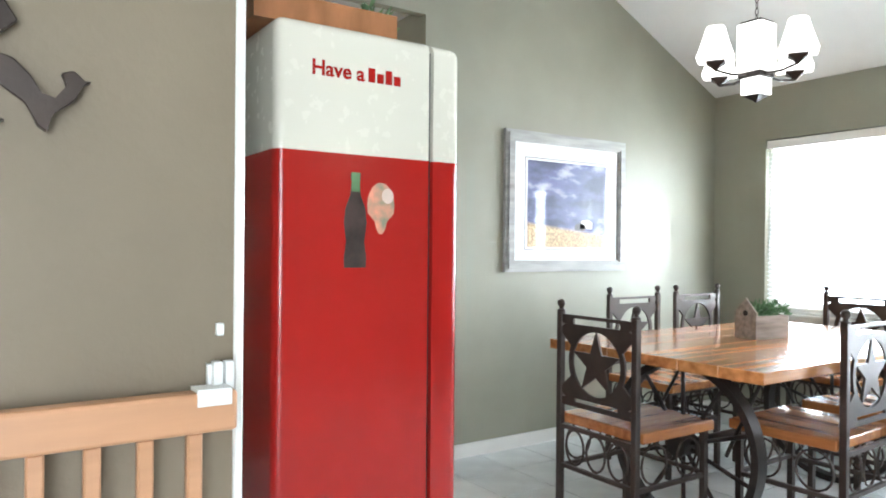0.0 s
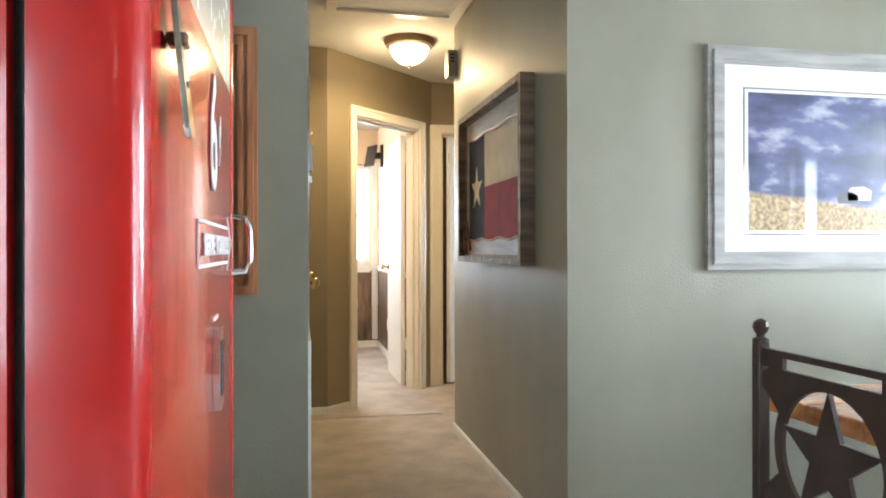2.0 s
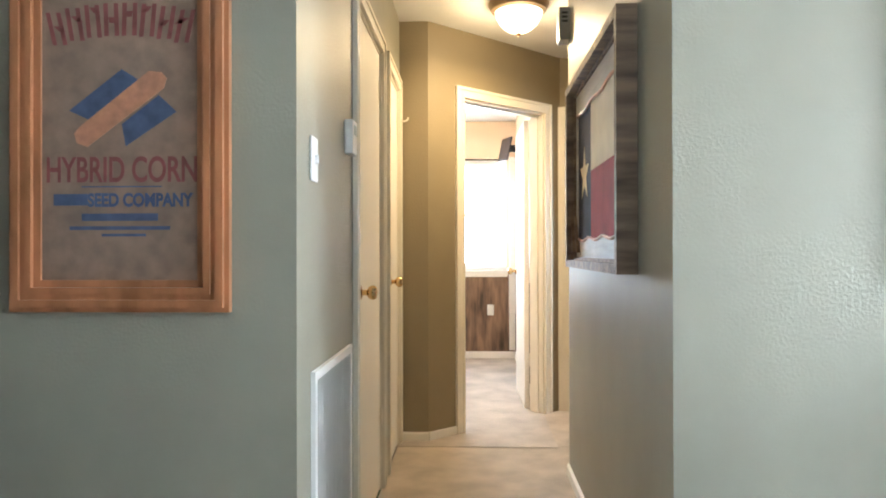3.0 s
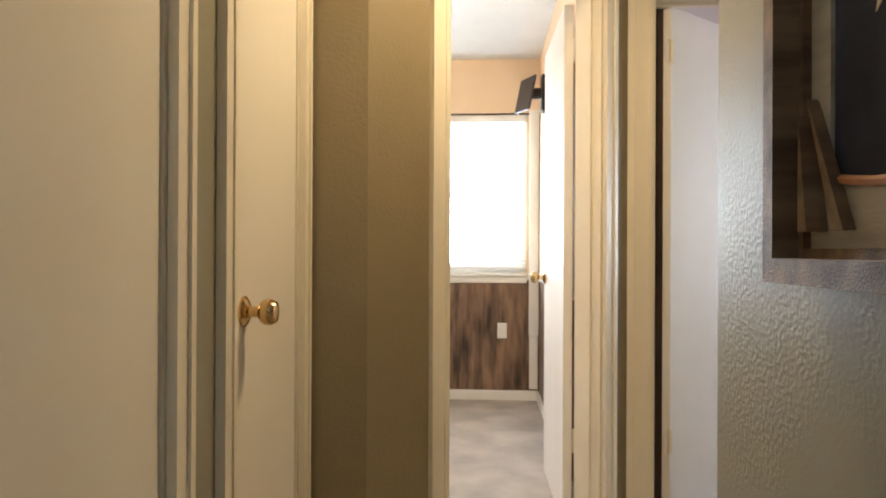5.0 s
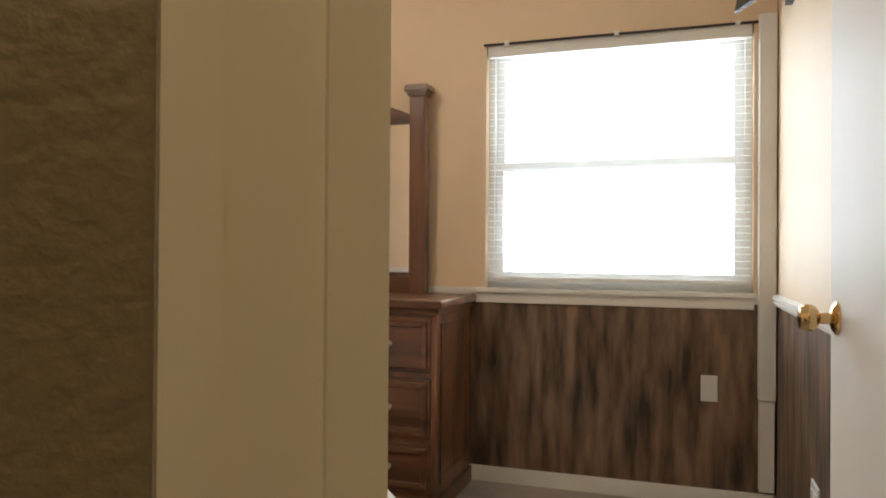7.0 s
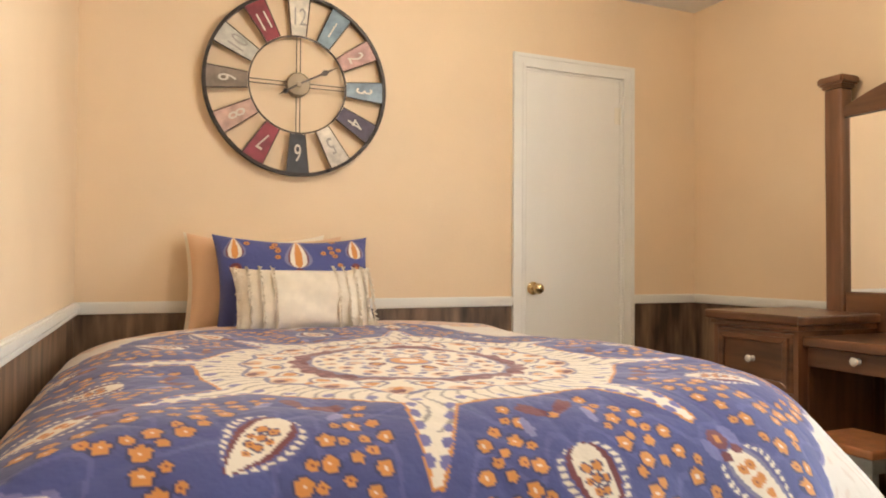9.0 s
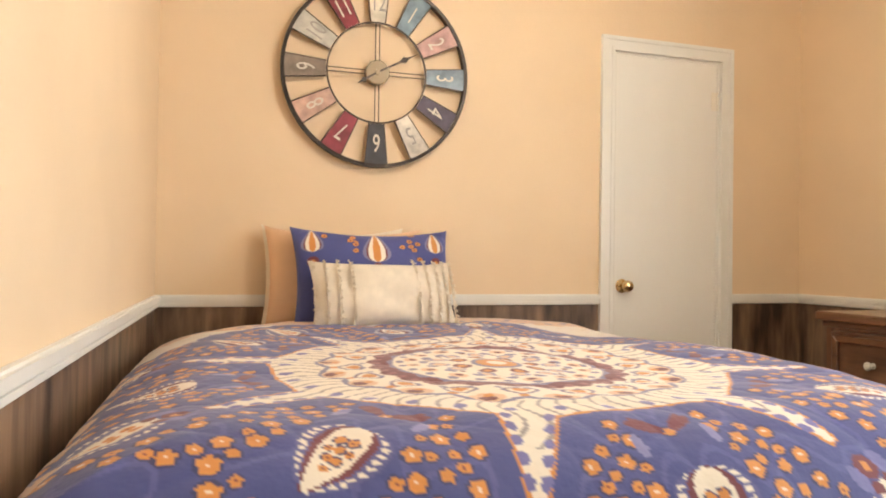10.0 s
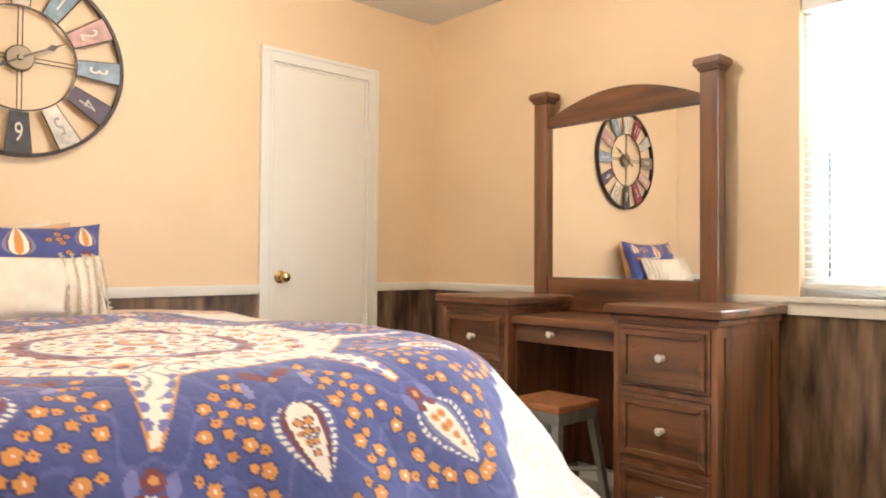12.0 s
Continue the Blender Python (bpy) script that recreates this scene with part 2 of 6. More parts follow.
def tube(bm, pts, r, seg=8, closed=False):
    pts = [Vector(p) for p in pts]
    n, rings, up = len(pts), [], None
    for i, p in enumerate(pts):
        d = (pts[(i + 1) % n] - pts[i - 1]) if closed or 0 < i < n - 1 else (pts[1] - pts[0] if i == 0 else pts[-1] - pts[-2])
        d.normalize()
        side = d.cross(up) if up is not None else d.orthogonal()
        if side.length < 1e-4:
            side = d.orthogonal()
        side.normalize()
        up = side.cross(d).normalized()
        rings.append([bm.verts.new(p + (side * math.cos(k * math.tau / seg) + up * math.sin(k * math.tau / seg)) * r) for k in range(seg)])
    for i in range(n if closed else n - 1):
        a, b = rings[i], rings[(i + 1) % n]
        for k in range(seg):
            bm.faces.new((a[k], a[(k + 1) % seg], b[(k + 1) % seg], b[k]))
    if not closed:
        bm.faces.new(rings[0][::-1])
        bm.faces.new(rings[-1])


def lathe(bm, prof, seg=20, m=None):
    m = m or Matrix()
    rings = [[bm.verts.new(m @ Vector((max(r, 1e-4) * math.cos(i * math.tau / seg), max(r, 1e-4) * math.sin(i * math.tau / seg), z))) for i in range(seg)] for r, z in prof]
    for a, b in zip(rings, rings[1:]):
        for i in range(seg):
            bm.faces.new((a[i], a[(i + 1) % seg], b[(i + 1) % seg], b[i]))
    bm.faces.new(rings[0][::-1])
    bm.faces.new(rings[-1])


def prism(bm, poly, a, b, plane="xz"):
    """A polygon in the given plane, from a to b along the third axis."""
    place = {"xz": lambda u, v, w: (u, w, v), "yz": lambda u, v, w: (w, u, v), "xy": lambda u, v, w: (u, v, w)}[plane]
    lo, hi = [[bm.verts.new(place(u, v, w)) for u, v in poly] for w in (a, b)]
    bm.faces.new(lo)
    bm.faces.new(hi[::-1])
    n = len(poly)
    for i in range(n):
        bm.faces.new((lo[i], hi[i], hi[(i + 1) % n], lo[(i + 1) % n]))


def mesh_of(name, bm, material, smooth=False):
    bmesh.ops.recalc_face_normals(bm, faces=bm.faces[:])
    me = bpy.data.meshes.new(name)
    bm.to_mesh(me)
    bm.free()
    for m in material if isinstance(material, (list, tuple)) else [material]:
        me.materials.append(m)
    if smooth:
        me.polygons.foreach_set("use_smooth", [True] * len(me.polygons))
        me.set_sharp_from_angle(angle=radians(35))
    return me


def part(name, bm, material, parent, label="", smooth=False):
    ob = new(name, mesh_of(name, bm, material, smooth))
    ob.parent = parent
    return tagged(ob, label)


def thing(name, label, category, at=(0, 0, 0), rz=0, group=""):
    ob = new(name)
    ob.matrix_world = pose(*at, 0, 0, rz)
    return tagged(ob, label, category, group)


def structure(name, bm, material, label, category):
    return tagged(new(name, mesh_of(name, bm, material)), label, category, kind="structure")


def lettering(name, text, size, m, material, parent, depth=0.0008, width=1.0, label="", bold=0.0):
    cu = bpy.data.curves.new(name, "FONT")
    cu.body, cu.size, cu.extrude, cu.align_x, cu.offset = text, size, depth, "CENTER", bold
    tmp = new(name + "_tmp", cu)
    bpy.context.view_layer.update()
    me = bpy.data.meshes.new_from_object(tmp.evaluated_get(bpy.context.evaluated_depsgraph_get()))
    bpy.data.objects.remove(tmp)
    me.transform(m @ Matrix.Diagonal((width, 1, 1, 1)))
    me.materials.clear()
    me.materials.append(material)
    ob = new(name, me)
    ob.parent = parent
    return tagged(ob, label)


# ---------------------------------------------------------------- walls
HALL_L, HALL_N, PIC_X = -0.903, 2.43, 2.506
EAVE, PITCH, RIDGE = 2.272, 0.48, -1.0
ROOM_W, ROOM_S = -4.46, -5.6
RIDGE_Z = EAVE + PITCH * (PIC_X - RIDGE)
BED_W, BED_S, BED_N, BED_E = -3.40, 2.640, 5.65, -0.035
SKEW = 0.024
FLAT = 2.45
CHAM, DIAG = Vector((-0.736, HALL_N)), Vector((0.720, 0.694))
DU0, DU1 = 0.277, 1.036
PINK_Y = 3.265
NORM = Vector((-DIAG.y, DIAG.x))


def on_diag(u, n=0.0):
    return CHAM + DIAG * u + NORM * n


def shell(bm, a, b, z0, z1, depth, holes=()):
    """A wall from a to b (seen side on its right), its depth to the left, with holes (s0, s1, z0, z1)."""
    a, b = Vector(a), Vector(b)
    d = (b - a).normalized()
    n = Vector((-d.y, d.x)) * depth
    length = (b - a).length
    cuts = sorted({0.0, length, *[h[0] for h in holes], *[h[1] for h in holes]})
    for s0, s1 in zip(cuts, cuts[1:]):
        mid = (s0 + s1) / 2
        spans, z = [], z0
        for h in sorted([h for h in holes if h[0] < mid < h[1]], key=lambda h: h[2]):
            if h[2] > z:
                spans.append((z, h[2]))
            z = h[3]
        if z < z1:
            spans.append((z, z1))
        for za, zb in spans:
            p, q = a + d * s0, a + d * s1
            prism(bm, [tuple(p), tuple(q), tuple(q + n), tuple(p + n)], za, zb, "xy")


def wall(name, material, label, *runs):
    bm = bmesh.new()
    for r in runs:
        shell(bm, *r)
    return structure(name, bm, material, label, "wall")


# Dining and living room: gable walls, side walls, vault.
bm = bmesh.new()
prism(bm, [(ROOM_W, 0), (HALL_L, 0), (HALL_L, 2.41), (0, 2.41), (0, 0), (PIC_X, 0), (PIC_X, EAVE), (RIDGE, RIDGE_Z), (ROOM_W, EAVE)], 0, 0.06)
structure("wall_north", bm, GREEN, "sage green painted plaster wall with hall opening", "wall")
bm = bmesh.new()
prism(bm, [(ROOM_W, 0), (-4.3, 0), (-4.3, 2.15), (-2.3, 2.15), (-2.3, 0), (PIC_X, 0), (PIC_X, EAVE), (RIDGE, RIDGE_Z), (ROOM_W, EAVE)], ROOM_S - 0.12, ROOM_S)
structure("wall_south", bm, GREEN, "sage green gable wall with added opening for fill light", "wall")
DIN_WIN = (0.40, 1.45, 0.745, 1.915)
SIDE_A, SIDE_B = (1.86, 2.31, 0.35, 1.79), (2.58, 3.22, 0.35, 1.81)
wall("wall_east", GREEN, "sage green wall with double-hung window",
     ((PIC_X, 0.06), (PIC_X, ROOM_S), 0, EAVE, 0.14, tuple((h[0] + 0.06, h[1] + 0.06, h[2], h[3]) for h in (DIN_WIN, SIDE_A, SIDE_B))))
wall("wall_west", GREEN, "plain sage green closing wall", ((ROOM_W, ROOM_S), (ROOM_W, 0), 0, EAVE, 0.12))
bm = bmesh.new()
for x0, z0, x1, z1 in ((PIC_X + 0.14, EAVE - PITCH * 0.14, RIDGE, RIDGE_Z), (RIDGE, RIDGE_Z, ROOM_W - 0.12, EAVE - PITCH * 0.12)):
    prism(bm, [(x0, z0), (x1, z1), (x1, z1 + 0.06), (x0, z0 + 0.06)], ROOM_S - 0.12, 0.06)
structure("ceiling_vault", bm, CEILING, "white textured vaulted ceiling", "ceiling")
bm = bmesh.new()
prism(bm, [(ROOM_W, 0), (-1.679, 0), (-1.679, EAVE + PITCH * (-1.679 - ROOM_W)), (ROOM_W, EAVE)], -2.09, -1.97)
structure("wall_partition", bm, TAN, "tan painted partition wall beside the gate", "wall")
structure("trim_partition", boxes((-1.679, -1.664, -2.096, -1.964, 0, 3.3), r=0.003), TRIM, "white corner trim on the partition end", "trim")

# Hall.
D1, D2 = (0.870, 1.590), (1.845, 2.355)
DOOR_H = 2.035
wall("wall_hall_west", GREEN, "sage green hall wall with two closet doors",
     ((HALL_L, 0.06), (HALL_L, HALL_N), 0, FLAT, 0.10, ((D1[0] - 0.06, D1[1] - 0.06, 0, DOOR_H), (D2[0] - 0.06, D2[1] - 0.06, 0, DOOR_H))))
# The lamplight tint is in the wall colour here and in the recess.
wall("wall_hall_end", LAMPGREEN, "narrow end wall and angled door wall in lamp-tinted green",
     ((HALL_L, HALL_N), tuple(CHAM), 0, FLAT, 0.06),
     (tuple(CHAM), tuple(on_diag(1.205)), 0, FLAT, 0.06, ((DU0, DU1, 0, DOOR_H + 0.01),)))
FLAG_END = 1.84
wall("wall_flag", GREEN, "sage green textured hall wall", ((0, FLAG_END), (0, 0.06), 0, FLAT, 0.12))
wall("wall_recess", LAMPGREEN, "recess walls by the far bedroom in lamp-tinted green",
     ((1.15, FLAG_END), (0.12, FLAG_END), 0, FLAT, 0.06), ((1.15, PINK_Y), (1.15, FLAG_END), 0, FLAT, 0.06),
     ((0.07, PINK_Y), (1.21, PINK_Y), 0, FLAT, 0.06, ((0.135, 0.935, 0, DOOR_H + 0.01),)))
structure("ceiling_hall", boxes((-1.0, 1.25, 0.06, 3.40, FLAT, FLAT + 0.05)), CEILING, "white textured flat hall ceiling", "ceiling")

# Bedroom.
BWIN = (-1.290, -0.125, 0.912, 2.060)


def bedroom_runs(z0, z1, off=0.0, thick=0.06):
    """The bedroom's walls as runs at a distance off from their faces."""
    e, s, w, n = BED_E - off, BED_S + off, BED_W + off, BED_N - off
    hole = ((e - BWIN[1], e - BWIN[0], BWIN[2], BWIN[3]),)
    return {"north": ((e, n), (w, n), z0, z1, -thick, hole if off == 0 and z1 > 1 else ()),
            "west": ((w, n), (w, s), z0, z1, -thick, ((n - 5.170, n - 4.577, z0, min(z1, 2.032)),)), "south": ((w, s), (-0.69, s - SKEW * (-0.69 - w)), z0, z1, -thick), "east": ((e, 3.36), (e, n), z0, z1, -thick)}


RAIL0, RAIL1 = 0.865, 0.911
runs = bedroom_runs(RAIL0, FLAT)
low = bedroom_runs(0, RAIL0)
for side in ("north", "west", "south", "east"):
    wall("wall_bedroom_" + side, PEACH, "peach painted bedroom wall above the chair rail", runs[side])
    wall("wainscot_" + side, WAINSCOT, "dark brown faux-finish wainscot below the chair rail", low[side])
wall("wall_bedroom_door", PEACH, "peach angled wall round the bedroom door",
     (tuple(on_diag(0.10, 0.062)), tuple(on_diag(1.225, 0.062)), 0, FLAT, 0.058, ((DU0 - 0.10, DU1 - 0.10, 0, DOOR_H + 0.01),)))
structure("ceiling_bedroom", boxes((BED_W - 0.06, 0.05, 2.40, BED_N + 0.06, FLAT + 0.001, FLAT + 0.05)), CEILING, "white textured bedroom ceiling", "ceiling")
# Far pink bedroom.
wall("wall_pink_room", PINK, "salmon pink bedroom walls",
     ((0.035, 5.65), (0.035, 3.36), 0, FLAT, -0.015), ((3.3, 5.65), (0.035, 5.65), 0, FLAT, -0.06),
     ((3.3, PINK_Y + 0.065), (3.3, 5.65), 0, FLAT, -0.12, ((0.39, 1.29, 0.9, 2.0),)), ((0.17, PINK_Y + 0.065), (3.3, PINK_Y + 0.065), 0, FLAT, -0.005, ((0.035, 0.835, 0, DOOR_H + 0.01),)))
structure("ceiling_pink_room", boxes((0.035, 3.36, 3.40, 5.71, FLAT, FLAT + 0.05)), CEILING, "white pink-room ceiling", "ceiling")
structure("ground", boxes((-40, 40, -40, 40, -0.30, -0.12)), GRASS, "green lawn round the house", "ground")
structure("floor", boxes((ROOM_W, PIC_X, ROOM_S, 0.0, -0.1, -0.006)), GROUT, "grey grout bed of the tiled floor", "floor")
structure("floor_hall", boxes((HALL_L, 1.2, 0.0, 3.6, -0.1, 0.0)), CARPET, "beige cut-pile hall carpet", "floor")
structure("floor_bedroom", boxes((BED_W, 0.0, 2.30, BED_N, -0.1, 0.004)), GREYCARPET, "grey-beige vacuumed bedroom carpet", "floor")
structure("floor_pink_room", boxes((0.035, 3.3, 3.3, BED_N, -0.1, 0.002)), DARKCARPET, "dark grey bedroom carpet", "floor")


# ---------------------------------------------------------------- trim, doors, windows
def strip(name, material, label, runs, profile):
    """Trim along runs: profile is a list of (off, thick, z0, z1) steps."""
    bm = bmesh.new()
    for a, b in runs:
        for off, z0, z1 in profile:
            shell(bm, a, b, z0, z1, -off)
    structure(name, bm, material, label, "trim")


BASE = [(0.012, 0.0, 0.065), (0.008, 0.065, 0.074)]
LOW_BASE = [(0.012, 0.0, 0.045), (0.008, 0.045, 0.052)]
strip("baseboard_dining", TRIM, "white painted baseboard of the dining room",
      [((0.0, -0.001), (PIC_X - 0.013, -0.001)), ((PIC_X - 0.001, -0.001), (PIC_X - 0.001, ROOM_S)), ((ROOM_W, -0.001), (HALL_L, -0.001))], BASE)
strip("baseboard_hall", TRIM, "white painted hall baseboard",
      [((-0.001, FLAG_END), (-0.001, -0.012)), ((HALL_L + 0.001, -0.012), (HALL_L + 0.001, 0.14)), ((HALL_L, HALL_N - 0.001), (CHAM.x, HALL_N - 0.001)),
       (tuple(on_diag(0.0, -0.001)), tuple(on_diag(DU0 - 0.063, -0.001)))], LOW_BASE)
inner = [((BED_E - 0.001, BED_N - 0.001), (BED_W, BED_N - 0.001)), ((BED_W + 0.001, BED_N), (BED_W + 0.001, 5.233)), ((BED_W + 0.001, 4.514), (BED_W + 0.001, BED_S)),
         ((BED_W, BED_S + 0.001), (-0.69, BED_S - SKEW * 2.71 + 0.001)), ((BED_E - 0.001, 3.40), (BED_E - 0.001, BED_N))]


def inward(runs):
    """The same runs turned round, so that trim stands on the room's side."""
    return [(b, a) for a, b in runs]


def strip_in(name, label, runs, profile):
    bm = bmesh.new()
    for a, b in runs:
        for off, z0, z1 in profile:
            shell(bm, a, b, z0, z1, off)
    structure(name, bm, TRIM, label, "trim")


rails = [((BED_E - 0.001, BED_N - 0.001), (BWIN[1] + 0.0, BED_N - 0.001)), ((BWIN[0] - 0.04, BED_N - 0.001), (BED_W, BED_N - 0.001)), *inner[1:]]
strip_in("chair_rail", "white moulded chair rail", rails, [(0.012, RAIL0, RAIL1), (0.020, RAIL0 + 0.023, RAIL1 - 0.005), (0.017, RAIL0 + 0.006, RAIL0 + 0.015)])
strip_in("baseboard_bedroom", "white painted bedroom baseboard", inner, BASE)


def casing(name, at, rz, w, h, material, depth=0.12, jamb=True, both=False):
    """Stepped casing and jamb lining round an opening w by h; the viewer stands on the -y side."""
    bm = bmesh.new()
    sides = (-1, 1) if both else (-1,)
    for sgn in sides:
        y = 0.0 if sgn < 0 else depth
        for o, i, t in ((0.062, 0.044, 0.019), (0.044, 0.012, 0.013), (0.012, -0.004, 0.017)):
            y0, y1 = sorted((y, y + sgn * t))
            box(bm, -o, -i, y0, y1, 0, h + o)
            box(bm, w + i, w + o, y0, y1, 0, h + o)
            box(bm, -i, w + i, y0, y1, h + i, h + o)
    if jamb:
        box(bm, 0.0, 0.016, 0.001, depth - 0.001, 0, h)
        box(bm, w - 0.016, w, 0.001, depth - 0.001, 0, h)
        box(bm, 0.016, w - 0.016, 0.001, depth - 0.001, h - 0.016, h)
        box(bm, 0.016, 0.027, 0.04, 0.075, 0, h - 0.016)
        box(bm, w - 0.027, w - 0.016, 0.04, 0.075, 0, h - 0.016)
        box(bm, 0.027, w - 0.027, 0.04, 0.075, h - 0.027, h - 0.016)
    ob = structure(name, bm, material, "painted door casing and jamb", "trim")
    ob.matrix_world = pose(*at, 0, 0, rz)
    return ob


def door(name, at, rz, w, h, label, knob_x, back=True, hinge_x=None, material=None):
    """A flush slab from x 0 to w, y 0 to 0.035, with brass knobs and hinges."""
    ob = new(name)
    ob.matrix_world = pose(*at, 0, 0, rz)
    tagged(ob, label, "door", kind="structure")
    part("leaf", rbox(0, w, 0, 0.035, 0.008, h, 0.002, 1), material or DOORPAINT, ob)
    for sgn in (-1, 1) if back else (-1,):
        bm = bmesh.new()
        m = pose(knob_x, 0.0 if sgn < 0 else 0.035, 0.948) @ pose(0, 0, 0, 90 if sgn < 0 else -90)
        lathe(bm, [(0.032, 0), (0.032, 0.004), (0.024, 0.010), (0.011, 0.014), (0.011, 0.032), (0.022, 0.038), (0.027, 0.048), (0.027, 0.058), (0.021, 0.068), (0.008, 0.071)], 24, m)
        part("knob", bm, BRASS, ob, "polished brass door knob", True)
    if hinge_x is not None:
        for z in (0.345, h - 0.178):
            bm = bmesh.new()
            rod(bm, (hinge_x, -0.006, z - 0.045), (hinge_x, -0.006, z + 0.045), 0.006, seg=8)
            box(bm, hinge_x - 0.030, hinge_x + 0.022, -0.0015, 0.0, z - 0.044, z + 0.044)
            part("hinge", bm, CREAMTRIM, ob, "painted-over hinge")
    return ob


for k, (y0, y1) in enumerate((D1, D2)):
    casing("trim_closet_door_%d" % (k + 1), (HALL_L, y0, 0), 90, y1 - y0, DOOR_H, CREAMTRIM, 0.10)
    door("door_%d" % (k + 1), (HALL_L - 0.005, y0 + 0.019, 0), 90, y1 - y0 - 0.038, DOOR_H - 0.020, "closed flush white closet door with brass knob", 0.080, False, y1 - y0 - 0.040)
ANG = math.degrees(math.atan2(DIAG.y, DIAG.x))
p = on_diag(DU0)
casing("trim_bedroom_door", (p.x, p.y, 0), ANG, DU1 - DU0, DOOR_H + 0.01, CREAMTRIM, 0.12)
# Bedroom door swung in against the east wall.
door("door_3", (-0.084, 3.290, 0), 91.0, 0.73, DOOR_H - 0.012, "flush white bedroom door standing open", 0.668, True, 0.0)
structure("trim_pink_corner", boxes((0.115, 0.1425, PINK_Y - 0.016, PINK_Y - 0.0005, 0, DOOR_H + 0.07)), CREAMTRIM, "cream filler board in the corner", "trim")
casing("trim_pink_door", (0.205, PINK_Y, 0), 0, 0.80, DOOR_H + 0.01, CREAMTRIM, 0.065)
door("door_4", (0.292, PINK_Y + 0.050, 0), 43.5, 0.755, DOOR_H - 0.012, "flush white door half open into the pink room", 0.695, True, 0.0)
# Added dark strip that stands in for the shade inside the hinge gap.
structure("pink_gap_shade", boxes((0.222, 0.300, PINK_Y + 0.082, PINK_Y + 0.100, 0, DOOR_H - 0.01)), BROWNMETAL, "added dark strip for the shade in the hinge gap", "trim")
casing("trim_closet_door_3", (BED_W, 4.577, 0), 90, 0.593, 2.032, TRIM, 0.06)
door("door_5", (BED_W - 0.004, 4.595, 0), 90, 0.557, 2.0155, "closed flush white bedroom closet door", 0.042, False, 0.555)


def window(name, at, rz, w, h, label, sill=True, apron=0.0):
    ob = new(name)
    ob.matrix_world = pose(*at, 0, 0, rz)
    tagged(ob, label, "window", kind="structure")
    bm = bmesh.new()
    for d in ((0, 0.03, 0.05, 0.12, 0, h), (w - 0.03, w, 0.05, 0.12, 0, h), (0.03, w - 0.03, 0.05, 0.12, 0, 0.03), (0.03, w - 0.03, 0.05, 0.12, h - 0.03, h)):
        box(bm, *d)
    part("window_frame", bm, TRIM, ob)
    for z0, z1, y in ((0.03, h / 2 + 0.02, 0.062), (h / 2 - 0.02, h - 0.03, 0.092)):
        bm = bmesh.new()
        for d in ((0.03, 0.07, y, y + 0.026, z0, z1), (w - 0.07, w - 0.03, y, y + 0.026, z0, z1), (0.07, w - 0.07, y, y + 0.026, z0, z0 + 0.042), (0.07, w - 0.07, y, y + 0.026, z1 - 0.042, z1)):
            box(bm, *d)
        s = part("sash", bm, TRIM, ob)
        pane = part("pane", boxes((0.07, w - 0.07, y + 0.011, y + 0.015, z0 + 0.042, z1 - 0.042)), PANE, s, "clear glass pane")
        pane.visible_shadow = False
    if sill:
        part("window_sill", rbox(-0.045, w + 0.005, -0.035, 0.052, -0.022, 0.0, 0.004), TRIM, ob)
        if apron:
            part("apron", rbox(-0.04, w + 0.003, -0.016, -0.001, -0.022 - apron, -0.0225, 0.003), TRIM, ob)
    return ob


def blind(at, rz, w, h, drop, label):
    ob = thing("window_blind", label, "blind", at, rz)
    part("headrail", rbox(0.006, w - 0.006, 0.004, 0.046, h - 0.062, h - 0.004, 0.004), TRIM, ob)
    n = int((drop - 0.10) / 0.030)
    bm = bmesh.new()
    pts = [(0.010, 0.012, 0.0), (0.022, 0.0148, 0.0), (0.034, 0.012, 0.0)]
    a = radians(12)
    prof = [(0.022 + (y - 0.022) * math.cos(a), (y - 0.022) * math.sin(a) + (0.0025 if k == 1 else 0)) for k, (y, _, _) in enumerate(pts)]
    rows = [[bm.verts.new((x, y, z)) for y, z in prof] for x in (0.010, w - 0.010)]
    for k in range(2):
        bm.faces.new((rows[0][k], rows[0][k + 1], rows[1][k + 1], rows[1][k]))
    me = mesh_of("slat", bm, BLIND)
    for k in range(n):
        s = new("slat", me)
        s.parent, s.location = ob, (0, 0, h - 0.085 - k * 0.030)
    zb = h - 0.085 - n * 0.030
    part("bottom_rail", rbox(0.010, w - 0.010, 0.012, 0.034, zb - 0.012, zb + 0.008, 0.003), TRIM, ob)
    for x in (0.12, w - 0.12):
        bm = bmesh.new()
        rod(bm, (x, 0.0085, zb), (x, 0.0085, h - 0.06), 0.0012, seg=5)
        part("ladder_cord", bm, TRIM, ob)
    bm = bmesh.new()
    rod(bm, (0.055, 0.002, h - 0.75), (0.055, 0.002, h - 0.06), 0.0014, seg=5)
    rod(bm, (0.055, 0.002, h - 0.80), (0.055, 0.002, h - 0.75), 0.006, 0.003, seg=8)
    part("pull_cord", bm, PLASTIC, ob)
    return ob


def opening(name, rz, at, dims, label, apron=0.0, drop=None, sill=True):
    w, h = dims
    window(name, at, rz, w, h, label, sill, apron)
    if drop:
        blind(at, rz, w, h, drop, "white horizontal slat blind hung in the window")


